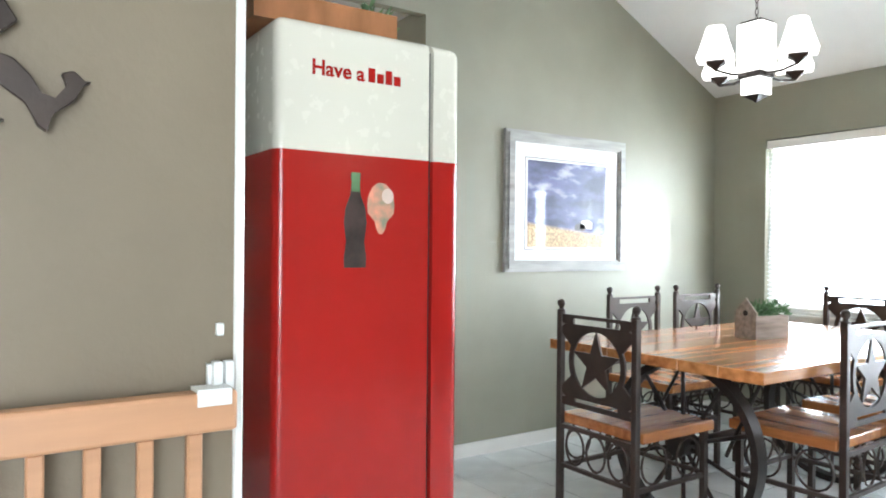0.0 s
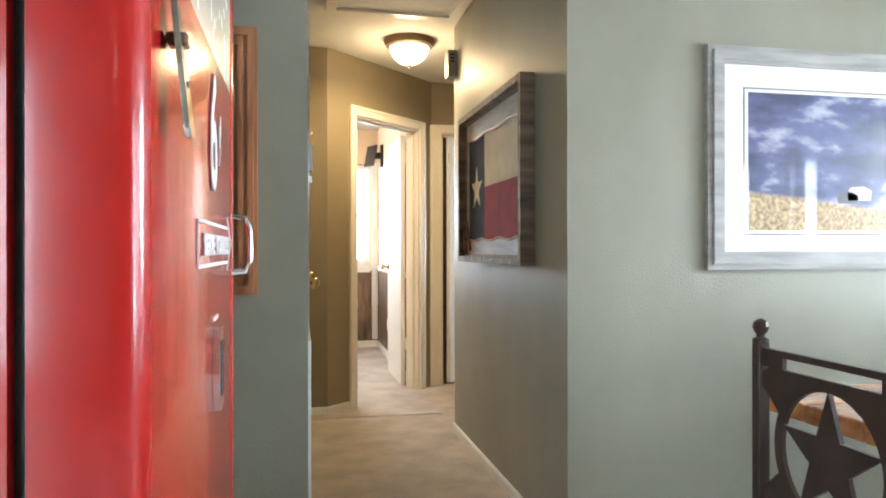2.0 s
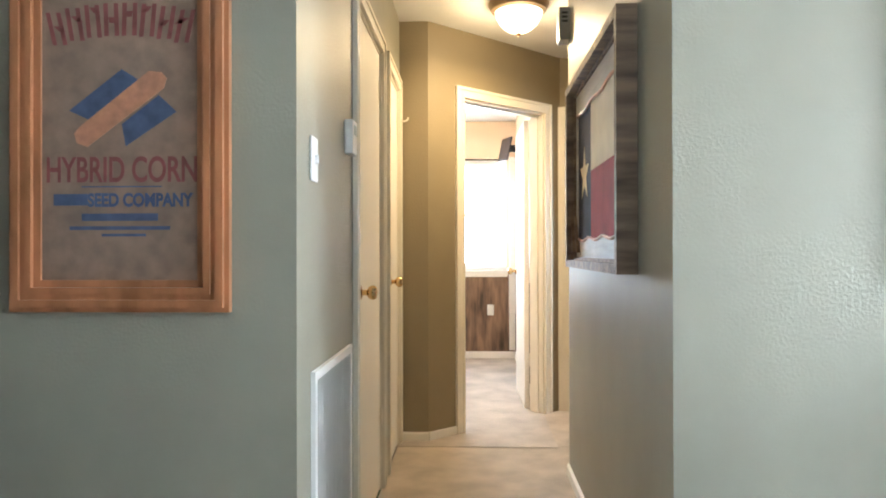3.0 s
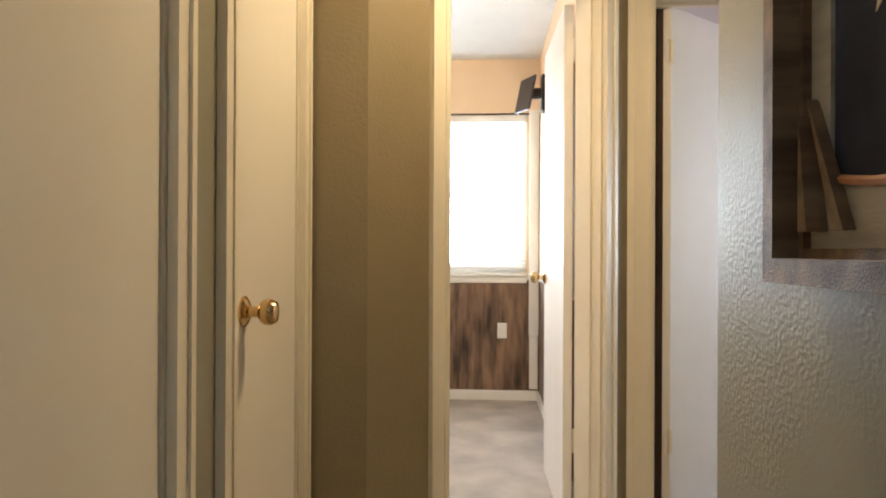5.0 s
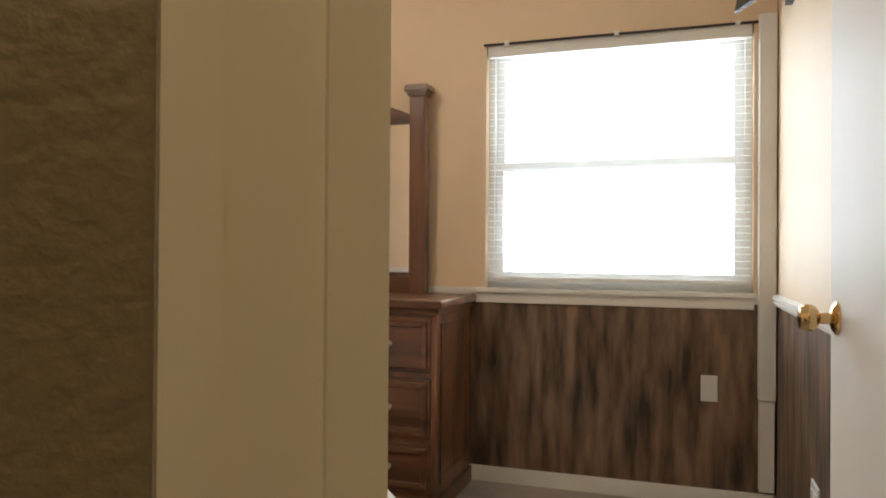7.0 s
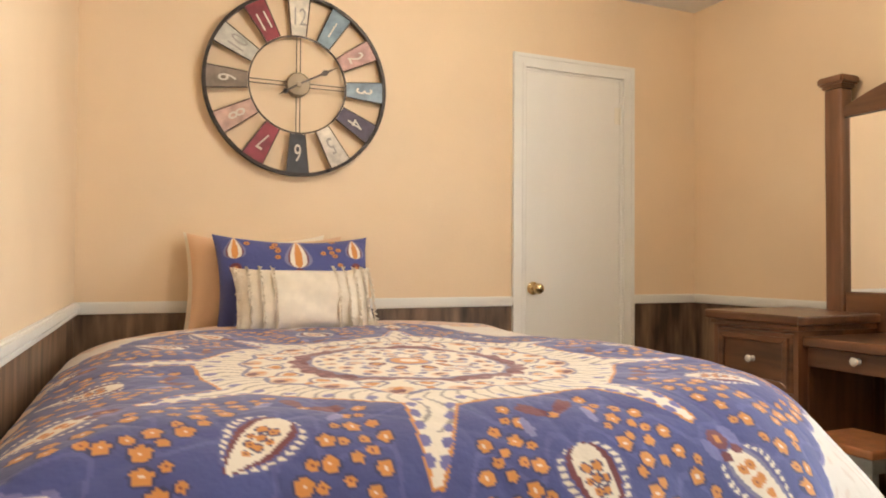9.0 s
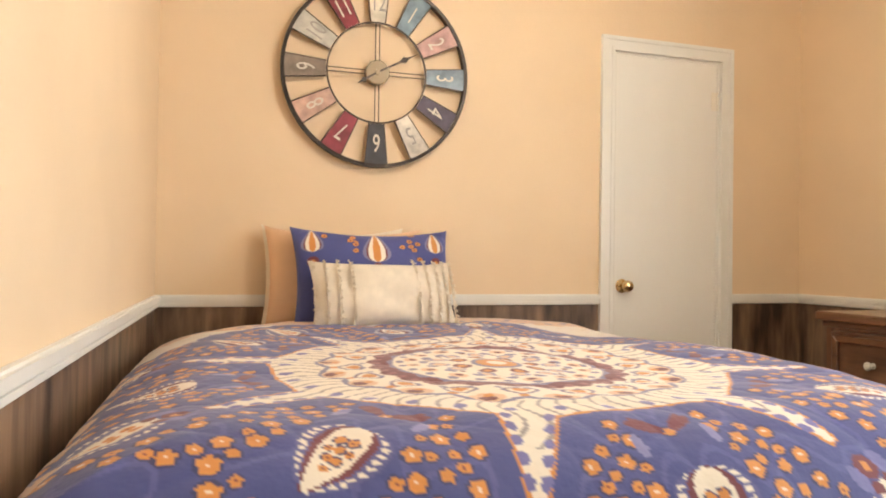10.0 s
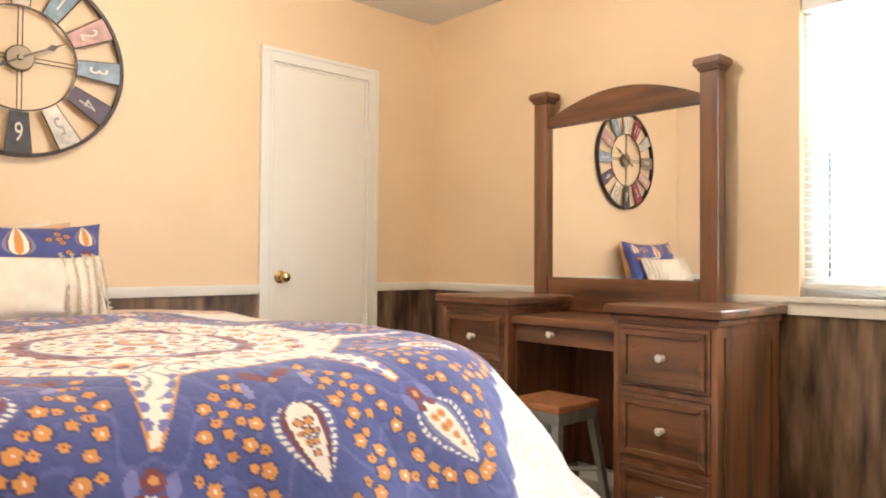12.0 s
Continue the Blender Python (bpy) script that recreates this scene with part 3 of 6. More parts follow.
opening("window_1", -90, (PIC_X, -DIN_WIN[0], DIN_WIN[2]), (1.05, 1.17), "white double-hung dining window, bright outside", 0.05, 1.17)
opening("window_2", -90, (PIC_X, -SIDE_A[0], SIDE_A[2]), (0.45, 1.44), "narrow white window beside the dining area")
opening("window_3", -90, (PIC_X, -SIDE_B[0], SIDE_B[2]), (0.64, 1.46), "white window at the end of the dining area")
# Window 4 is an added, unseen opening for the south fill light.
opening("window_4", 180, (-2.3, ROOM_S, 0.05), (2.0, 2.1), "added unseen glazed opening for the south fill light", sill=False)
opening("window_5", 0, (BWIN[0], BED_N, BWIN[2]), (BWIN[1] - BWIN[0], BWIN[3] - BWIN[2]), "white double-hung bedroom window, bright outside", 0.048, 1.148)
opening("window_6", -90, (3.3, 4.60, 0.9), (0.90, 1.10), "white pink-room window")


# ---------------------------------------------------------------- vending machine
VX0, VX1, VY0, VY1, VZ = -1.512, -1.049, -1.82, -0.998, 1.64
vm = thing("vending_machine", "vintage red and cream enamelled soda vending machine", "vending machine", ((VX0 + VX1) / 2, (VY0 + VY1) / 2, 0))
ox, oy = (VX0 + VX1) / 2, (VY0 + VY1) / 2


def two_tone(x0, x1, r, y1=VY1):
    bm = bmesh.new()
    box(bm, x0 - ox, x1 - ox, VY0 - oy, y1 - oy, 0.06, VZ)
    flat = (x1 if x0 == VX0 else x0) - ox
    soft = [e for e in bm.edges if not all(abs(v.co.x - flat) < 1e-5 for v in e.verts)]
    bmesh.ops.bevel(bm, geom=soft, offset=r, segments=6, affect="EDGES", profile=0.5)
    bmesh.ops.bisect_plane(bm, geom=bm.verts[:] + bm.edges[:] + bm.faces[:], plane_co=(0, 0, 1.366), plane_no=(0, 0, 1))
    for f in bm.faces:
        f.material_index = 1 if f.calc_center_median().z > 1.366 else 0
    return bm


part("cabinet", two_tone(VX0, -1.141, 0.022), [RED, CREAM], vm, "red cabinet with cream upper band", True)
vdoor = part("door", two_tone(-1.129, VX1, 0.026, -1.106), [RED, CREAM], vm, "red front door with cream top", True)
part("gasket", boxes((-1.143 - ox, -1.127 - ox, VY0 + 0.014 - oy, VY1 - 0.014 - oy, 0.08, VZ - 0.02), (-1.126 - ox, -1.061 - ox, -1.1055 - oy, -1.0695 - oy, 0.08, VZ - 0.02)), BLACK, vm, "black rubber door gasket")
part("plinth", boxes((VX0 + 0.03 - ox, VX1 - 0.03 - ox, VY0 + 0.03 - oy, VY1 - 0.03 - oy, 0, 0.07)), BLACK, vm)
fx = VX1 - ox + 0.0015
part("latch_rim", rbox(-1.125 - ox, VX1 - 0.004 - ox, -1.069 - oy, VY1 - oy, 0.06, VZ - 0.01, 0.02, 4), RED, vm, "red rim beside the door", True)


def on_front(y, z):
    return Matrix.Translation((fx + 0.0008, y - oy, z)) @ pose(0, 0, 0, 90, 0, 90)


lettering("price", "6", 0.215, on_front(-1.392, 1.186), WHITE, vdoor, width=0.72, label="tall white numeral", bold=0.0035)
lettering("cent_mark", "¢", 0.085, on_front(-1.316, 1.240), WHITE, vdoor, width=0.6, label="small white cent sign", bold=0.002)
lettering("instruction", "SERVE YOURSELF", 0.035, on_front(-1.336, 1.098), WHITE, vdoor, width=1.2, bold=0.0016, label="white lettering")
bm = bmesh.new()
for z in (1.137, 1.084):
    box(bm, fx - 0.001, fx + 0.001, -1.540 - oy, -1.206 - oy, z - 0.0022, z + 0.0022)
box(bm, fx - 0.001, fx + 0.001, -1.543 - oy, -1.539 - oy, 1.0818, 1.1392)
prism(bm, [(-1.206 - oy, 1.154), (-1.149 - oy, 1.113), (-1.206 - oy, 1.071), (-1.200 - oy, 1.071), (-1.141 - oy, 1.113), (-1.200 - oy, 1.154)], fx - 0.001, fx + 0.001, "yz")
part("arrow_band", bm, WHITE, vdoor, "white printed arrow")
bm = bmesh.new()
prof = [(0.034 * math.cos(a) , 0.075 * math.sin(a)) for a in np.linspace(0, math.tau, 28, endpoint=False)]
prism(bm, [(-1.362 - oy + u * 0.95, 0.943 + max(-0.056, min(0.056, v * 0.95))) for u, v in prof], fx - 0.001, fx + 0.008, "yz")
coin = part("coin_plate", bm, CHROME, vdoor, "chrome oval coin plate", True)
part("coin_slot", rbox(fx + 0.007, fx + 0.0095, -1.374 - oy, -1.350 - oy, 0.906, 0.980, 0.001, 1), BLACK, coin)
part("notice", boxes((fx - 0.001, fx + 0.0006, -1.395 - oy, -1.335 - oy, 1.008, 1.014)), WHITE, vdoor, "line of tiny white print")
bm = bmesh.new()
tube(bm, [(fx - 0.002, -1.106 - oy, 1.160), (fx + 0.020, -1.102 - oy, 1.158), (fx + 0.028, -1.096 - oy, 1.138), (fx + 0.028, -1.096 - oy, 1.085), (fx + 0.020, -1.102 - oy, 1.066), (fx - 0.002, -1.106 - oy, 1.064)], 0.0055, 10)
part("handle", bm, CHROME, vdoor, "chrome pull handle", True)
op = thing("bottle_opener", "chrome bottle opener bar fixed to the machine front", "opener", (VX1 + 0.001, -1.745, 1.255))
bm = bmesh.new()
prism(bm, [(-0.010, 0.062), (0.010, 0.062), (0.017, -0.050), (0.012, -0.060), (-0.012, -0.060), (-0.017, -0.050)], 0.012, 0.017, "yz")
bmesh.ops.bevel(bm, geom=bm.edges[:], offset=0.0015, segments=2, affect="EDGES")
bm.transform(Matrix.Rotation(radians(-6), 4, "Y"))
plate_ = part("plate", bm, CHROME, op, "", True)
for z in (-0.030, -0.012):
    part("rivet", rbox(0.0155, 0.0200, -0.003, 0.003, z - 0.003, z + 0.003, 0.001, 1), BLACK, plate_)
part("bracket", rbox(0.0, 0.018, 0.004, 0.022, 0.022, 0.034, 0.002, 1), DARKWOOD, op)
SIDE = VY0 - oy


def on_side(x, z, off=0.0008):
    return Matrix.Translation((x - ox, SIDE - off, z)) @ pose(0, 0, 0, 90, 0, 0)


lettering("motto", "Have a", 0.045, on_side(-1.372, 1.528), RED, vm, label="red lettering", bold=0.0009)
bm = bmesh.new()
for k in range(4):
    x = -1.300 + k * 0.0215 - ox
    box(bm, x, x + 0.017, SIDE - 0.0008, SIDE + 0.001, 1.528, 1.559 if k in (0, 2) else 1.549)
part("brand_mark", bm, RED, vm, "red plain brand mark")
bm = bmesh.new()
bp = [(0.026, 0.0), (0.027, 0.02), (0.022, 0.055), (0.0275, 0.095), (0.024, 0.125), (0.012, 0.155), (0.010, 0.185), (0.012, 0.186), (0.012, 0.2)]
prism(bm, [(-1.329 - ox + r, 1.120 + z * 1.03) for r, z in bp] + [(-1.329 - ox - r, 1.120 + z * 1.03) for r, z in bp[::-1]], SIDE - 0.0007, SIDE + 0.001)
GLASSBROWN = surf("bottle_print", (0.055, 0.035, 0.03), 0.35, var=0.5, scale=25)
dec = part("bottle_decal", bm, GLASSBROWN, vm, "printed brown bottle decal")
part("bottle_neck_decal", boxes((-1.339 - ox, -1.319 - ox, SIDE - 0.0011, SIDE, 1.285, 1.327)), LEAF, dec, "green printed bottle neck")
bm = bmesh.new()
prism(bm, [(-1.266 - ox + 0.034 * math.cos(a) * (1 if math.sin(a) > -0.3 else 0.55), 1.258 + 0.05 * math.sin(a) * (1 if math.sin(a) > 0 else 1.3)) for a in np.linspace(0, math.tau, 22, endpoint=False)], SIDE - 0.0006, SIDE + 0.001)
cap = part("cap_decal", bm, surf("cap_print", (0.52, 0.20, 0.13), 0.4, var=0.6, scale=30, dark=(0.20, 0.24, 0.16)), vm, "printed round cap decal")
bm = bmesh.new()
prism(bm, [(-1.249 - ox + 0.015 * math.cos(a), 1.279 + 0.017 * math.sin(a)) for a in np.linspace(0, math.tau, 18, endpoint=False)], SIDE - 0.0010, SIDE + 0.001)
part("cap_disc", bm, surf("cap_disc_print", (0.66, 0.52, 0.46), 0.4), cap)
# basket and greenery on top of the machine
bk = thing("basket", "brown wooden tray lying on the vending machine", "tray", (-1.345, -1.58, VZ))
bm = bmesh.new()
for d in ((-0.20, 0.14, -0.20, 0.20, 0, 0.012), (-0.20, -0.188, -0.20, 0.20, 0.012, 0.06), (0.128, 0.14, -0.20, 0.20, 0.012, 0.06), (-0.188, 0.128, -0.20, -0.188, 0.012, 0.06), (-0.188, 0.128, 0.188, 0.20, 0.012, 0.06)):
    box(bm, *d)
part("tray_body", bm, OAK, bk)


def sprig(bm, base, n, spread, size, rng):
    for _ in range(n):
        d = Vector((rng.uniform(-1, 1), rng.uniform(-1, 1), rng.uniform(0.1, 1.0))).normalized()
        p = Vector(base) + Vector((d.x * spread[0], d.y * spread[1], d.z * spread[2])) * rng.uniform(0.4, 1)
        s = d.orthogonal().normalized() * size * rng.uniform(0.5, 1) * 0.4
        t = (d + Vector((rng.uniform(-.4, .4), rng.uniform(-.4, .4), rng.uniform(-.2, .4)))).normalized() * size
        u = s.cross(t).normalized() * size * 0.12
        v = [bm.verts.new(q) for q in (p, p + t * 0.45 + s + u, p + t, p + t * 0.45 - s + u)]
        m = bm.verts.new(p + t * 0.5 - u * 0.5)
        for a, b in ((0, 1), (1, 2), (2, 3), (3, 0)):
            bm.faces.new((v[a], v[b], m))


iv = thing("ivy_sprig", "green artificial ivy trailing over the machine top", "plant", (-1.235, -1.70, VZ))
bm = bmesh.new()
sprig(bm, (0, 0, 0.02), 46, (0.05, 0.06, 0.09), 0.035, random.Random(3))
part("leaves", bm, LEAF, iv)

pd = thing("pendant_light", "two-light hanging lamp with small glass globes", "lamp", (-0.295, -4.6, 1.80))
bm = bmesh.new()
rod(bm, (0, 0, 0.09), (0, 0, EAVE + PITCH * (PIC_X + 0.295) - 1.80), 0.006, seg=8)
rod(bm, (-0.085, 0, 0.09), (0.085, 0, 0.09), 0.006, seg=8)
part("stem", bm, IRON, pd)
for sx in (-1, 1):
    bm = bmesh.new()
    lathe(bm, [(0.016, 0.085), (0.030, 0.075), (0.042, 0.045), (0.042, 0.02), (0.028, -0.005), (0.004, -0.012)], 18, Matrix.Translation((sx * 0.078, 0, 0)))
    part("globe", bm, glow("bulb_glass", (1.0, 0.86, 0.66), 14.0) if sx < 0 else bpy.data.materials["bulb_glass"], pd, "lit glass globe", True)


# ---------------------------------------------------------------- dining things
TX0, TX1, TY0, TY1, TZ = 0.175, 1.890, -1.845, -0.80, 0.755
table = thing("dining_table", "honey pine plank dining table on iron wagon wheels", "table", ((TX0 + TX1) / 2, (TY0 + TY1) / 2, 0))
hx, hy = (TX1 - TX0) / 2, (TY1 - TY0) / 2
me = None
for k in range(6):
    w = 2 * hy / 6
    y = -hy + k * w
    part("plank", rbox(-hx, hx, y + 0.0006, y + w - 0.0006, TZ - 0.042, TZ, 0.003, 1), PINE, table)
for sx in (-1, 1):
    bm = bmesh.new()
    ring = [(0.355, -0.03), (0.355, 0.03), (0.325, 0.03), (0.325, -0.03)]
    seg = 56
    vs = [[bm.verts.new((w, r * math.cos(i * math.tau / seg), 0.356 + r * math.sin(i * math.tau / seg))) for r, w in ring] for i in range(seg)]
    for i in range(seg):
        for k in range(4):
            bm.faces.new((vs[i][k], vs[i][(k + 1) % 4], vs[(i + 1) % seg][(k + 1) % 4], vs[(i + 1) % seg][k]))
    wheel = part("wagon_wheel", bm, IRON, table, "dark iron wagon wheel leg", True)
    wheel.location = (sx * (hx - 0.27), 0, 0)
    bm = bmesh.new()
    rod(bm, (-0.05, 0, 0.356), (0.05, 0, 0.356), 0.045, seg=16)
    part("hub", bm, IRON, wheel, "", True)
    for i in range(10):
        a = i * math.tau / 10 + 0.3
        bm = bmesh.new()
        rod(bm, (0, 0.03 * math.cos(a), 0.356 + 0.03 * math.sin(a)), (0, 0.33 * math.cos(a), 0.356 + 0.33 * math.sin(a)), 0.009, seg=8)
        part("spoke", bm, IRON, wheel)
    for y in (-0.2, 0.2):
        bm = bmesh.new()
        rod(bm, (0, y, 0.356), (-sx * 0.30, y, 0.70), 0.008, seg=8)
        part("brace", bm, IRON, wheel)
bm = bmesh.new()
rod(bm, (-(hx - 0.27), 0, 0.356), (hx - 0.27, 0, 0.356), 0.02, seg=12)
part("axle", bm, IRON, table, "", True)
part("under_frame", boxes((-hx + 0.2, hx - 0.2, -0.30, -0.26, TZ - 0.075, TZ - 0.0425), (-hx + 0.2, hx - 0.2, 0.26, 0.30, TZ - 0.075, TZ - 0.0425)), IRON, table)


def chair_thing():
    """An iron chair that faces +y, its back at y = -0.2."""
    ob = thing("dining_chair", "brown iron dining chair with cut-out star back and varnished wood seat", "chair", group="chairs round the dining table")
    yb, hw = -0.205, 0.200
    for sx in (-1, 1):
        bm = bmesh.new()
        box(bm, sx * hw - 0.013, sx * hw + 0.013, yb - 0.013, yb + 0.013, 0, 0.905)
        bmesh.ops.bevel(bm, geom=bm.edges[:], offset=0.002, segments=1, affect="EDGES")
        lathe(bm, [(0.017, 0.905), (0.017, 0.912), (0.009, 0.916), (0.009, 0.922), (0.014, 0.928), (0.0175, 0.938), (0.014, 0.949), (0.004, 0.955)], 14, Matrix.Translation((sx * hw, yb, 0)))
        part("back_post", bm, BROWNMETAL, ob, "square iron post with ball finial", True)
        bm = bmesh.new()
        box(bm, sx * hw - 0.012, sx * hw + 0.012, 0.188, 0.212, 0, 0.44)
        part("leg", bm, BROWNMETAL, ob)
        bm = bmesh.new()
        box(bm, sx * hw - 0.008, sx * hw + 0.008, yb + 0.013, 0.188, 0.255, 0.272)
        part("side_stretcher", bm, BROWNMETAL, ob)
        for k in range(2):
            bm = bmesh.new()
            c = (-0.10 + 0.2 * k, 0.352)
            tube(bm, [(sx * hw, c[0] + 0.07 * math.cos(a), c[1] + 0.075 * math.sin(a)) for a in np.linspace(0, math.tau, 20, endpoint=False)], 0.005, 6, True)
            part("scroll", bm, BROWNMETAL, ob)
    for y in (yb, 0.2):
        for k in range(3):
            bm = bmesh.new()
            tube(bm, [(-0.115 + 0.115 * k + 0.05 * math.cos(a), y, 0.355 + 0.07 * math.sin(a)) for a in np.linspace(0, math.tau, 18, endpoint=False)], 0.005, 6, True)
            part("scroll", bm, BROWNMETAL, ob)
        part("stretcher", boxes((-hw + 0.013, hw - 0.013, y - 0.008, y + 0.008, 0.262, 0.278), (-hw + 0.013, hw - 0.013, y - 0.008, y + 0.008, 0.424, 0.440)), BROWNMETAL, ob)
    part("seat", rbox(-0.222, 0.222, -0.188, 0.238, 0.441, 0.482, 0.006, 2), PINEY, ob, "varnished pine seat")
    # star panel
    z0, z1, t, R = 0.535, 0.895, 0.005, 0.128
    zc, wi = 0.708, hw - 0.013
    bm = bmesh.new()
    seg = 60
    rows = []
    for i in range(seg):
        a = i * math.tau / seg
        c, s = math.cos(a), math.sin(a)
        k = min(wi / max(abs(c), 1e-6), 0.150 / max(abs(s), 1e-6))
        if abs(s) < 0.42:
            k = min(k, R + 0.022)
        rows.append([bm.verts.new((r * c, yb + w, zc + r * s)) for r, w in ((R, -t), (k, -t), (k, t), (R, t))])
    for i in range(seg):
        for k in range(4):
            bm.faces.new((rows[i][k], rows[i][(k + 1) % 4], rows[(i + 1) % seg][(k + 1) % 4], rows[(i + 1) % seg][k]))
    for d in ((-wi, wi, yb - t, yb + t, 0.882, z1), (-wi, -0.125, yb - t, yb + t, 0.858, 0.882), (0.125, wi, yb - t, yb + t, 0.858, 0.882),
              (-wi, -0.115, yb - t, yb + t, z0 + 0.008, 0.558), (0.115, wi, yb - t, yb + t, z0 + 0.008, 0.558), (-wi, wi, yb - t, yb + t, z0 - 0.012, z0 + 0.008)):
        box(bm, *d)
    panel = part("backrest", bm, BROWNMETAL, ob, "pierced brown steel back panel")
    bm = bmesh.new()
    pts = [((R + 0.002 if i % 2 == 0 else R * 0.40) * math.sin(i * math.pi / 5), zc + (R + 0.002 if i % 2 == 0 else R * 0.40) * math.cos(i * math.pi / 5)) for i in range(10)]
    prism(bm, pts, yb - t, yb + t)
    part("star", bm, BROWNMETAL, panel, "cut-out steel star")
    return ob


chair = chair_thing()
chair.matrix_world = pose(0.233, -1.230, 0, 0, 0, -90)
for x, y, rz in ((1.128, -0.665, 180), (1.695, -0.665, 180), (2.085, -1.14, 91), (0.78, -1.69, 2), (1.385, -1.66, -1)):
    copy_thing(chair, pose(x, y, 0, 0, 0, rz))

pl = thing("planter", "weathered wooden birdhouse planter box with succulents", "planter", (1.08, -1.275, TZ), -9)
part("box", boxes((-0.085, 0.085, -0.055, 0.055, 0, 0.008), (-0.10, 0.10, -0.062, -0.052, 0.0, 0.108), (-0.10, 0.10, 0.052, 0.062, 0.0, 0.108), (0.088, 0.098, -0.052, 0.052, 0.008, 0.108)), PLANTERWOOD, pl)
bm = bmesh.new()
prism(bm, [(-0.062, 0), (0.062, 0), (0.062, 0.120), (0.0, 0.190), (-0.062, 0.120)], -0.110, -0.1005, "yz")
g = part("gable", bm, PLANTERWOOD, pl)
bm = bmesh.new()
lathe(bm, [(0.013, 0), (0.013, 0.003)], 16, pose(-0.112, 0, 0.118, 0, 90, 0))
part("entrance_hole", bm, BLACK, g)
part("soil", boxes((-0.097, 0.087, -0.051, 0.051, 0.008, 0.092)), BROWNMETAL, pl)
succ = thing("succulents", "pale green succulent plants in the planter box", "plant", (1.08, -1.275, TZ + 0.095), -9)
rng = random.Random(5)
for k in range(5):
    bm = bmesh.new()
    sprig(bm, (-0.06 + 0.035 * k, rng.uniform(-0.02, 0.02), 0.0), 60, (0.045, 0.05, 0.075), 0.032, rng)
    part("leaves", bm, LEAF, succ)

# chandelier
ch = thing("chandelier", "iron chandelier with white square glass shades", "chandelier", (1.19, -1.16, 1.890))
bm = bmesh.new()
lathe(bm, [(0.001, 0), (0.012, 0.008), (0.055, 0.030), (0.062, 0.036)], 4, pose(0, 0, 0, 0, 0, 45))
part("finial", bm, IRON, ch)
part("lower_glass", rbox(-0.052, 0.052, -0.052, 0.052, 0.038, 0.118, 0.005), SHADE, ch, "white glass block")
part("hub_plate", rbox(-0.06, 0.06, -0.06, 0.06, 0.120, 0.148, 0.004), IRON, ch)
part("centre_glass", rbox(-0.066, 0.066, -0.066, 0.066, 0.150, 0.385, 0.006), SHADE, ch, "tall white glass column")
part("cap", rbox(-0.055, 0.055, -0.055, 0.055, 0.386, 0.398, 0.003), IRON, ch)
for k in range(4):
    a = radians(90 * k - 13)
    c, s = math.cos(a), math.sin(a)
    bm = bmesh.new()
    tube(bm, [(0.05 * c, 0.05 * s, 0.135), (0.15 * c, 0.15 * s, 0.125), (0.24 * c, 0.24 * s, 0.135), (0.25 * c, 0.25 * s, 0.175)], 0.007, 8)
    arm = part("arm", bm, IRON, ch)
    bm = bmesh.new()
    lathe(bm, [(0.004, 0.130), (0.030, 0.152), (0.062, 0.170), (0.060, 0.176), (0.012, 0.178), (0.012, 0.20)], 4, Matrix.Translation((0.25 * c, 0.25 * s, 0)) @ pose(0, 0, 0, 0, 0, math.degrees(a)))
    part("saucer", bm, IRON, arm)
    bm = bmesh.new()
    lathe(bm, [(0.120, 0.185), (0.114, 0.195), (0.070, 0.30), (0.060, 0.335), (0.048, 0.345)], 4, Matrix.Translation((0.25 * c, 0.25 * s, 0)) @ pose(0, 0, 0, 0, 0, math.degrees(a)))
    bmesh.ops.bevel(bm, geom=bm.edges[:], offset=0.008, segments=2, affect="EDGES")
    part("shade", bm, SHADE, arm, "white flared glass shade", True)
zc = EAVE + PITCH * (PIC_X - 1.19) - 1.890
k = 0
z = 0.398
while z < zc - 0.03:
    bm = bmesh.new()
    pts = [(0.008 * math.cos(a), 0.0, z + 0.018 + 0.018 * math.sin(a)) for a in np.linspace(0, math.tau, 12, endpoint=False)]
    tube(bm, [(y, x, zz) if k % 2 else (x, y, zz) for x, y, zz in pts], 0.0022, 5, True)
    part("chain_link", bm, IRON, ch)
    z += 0.031
    k += 1
bm = bmesh.new()
lathe(bm, [(0.02, zc - 0.035), (0.055, zc - 0.02), (0.06, zc + 0.02)], 16)
part("canopy", bm, IRON, ch)


# ---------------------------------------------------------------- wall pictures
def frame_bars(bm, w, h, fw, d, y=0.0):
    """Mitred frame bars in the xz plane round w by h, from y - d to y."""
    for a, b, c, e in (((0, 0), (w, 0), (w - fw, fw), (fw, fw)), ((w, 0), (w, h), (w - fw, h - fw), (w - fw, fw)), ((w, h), (0, h), (fw, h - fw), (w - fw, h - fw)), ((0, h), (0, 0), (fw, fw), (fw, h - fw))):
        yield [a, b, c, e]


def picture_frame(ob, name, w, h, steps, material, label=""):
    """steps: (inset, width, depth) rows of nested mitred mouldings, four bars each step joined per side."""
    for k in range(4):
        bm = bmesh.new()
        for ins, fw, d in steps:
            quad = list(frame_bars(bm, w - 2 * ins, h - 2 * ins, fw, d))[k]
            prism(bm, [(u + ins, v + ins) for u, v in quad], -d, 0.0)
        part(name, bm, material, ob, label)


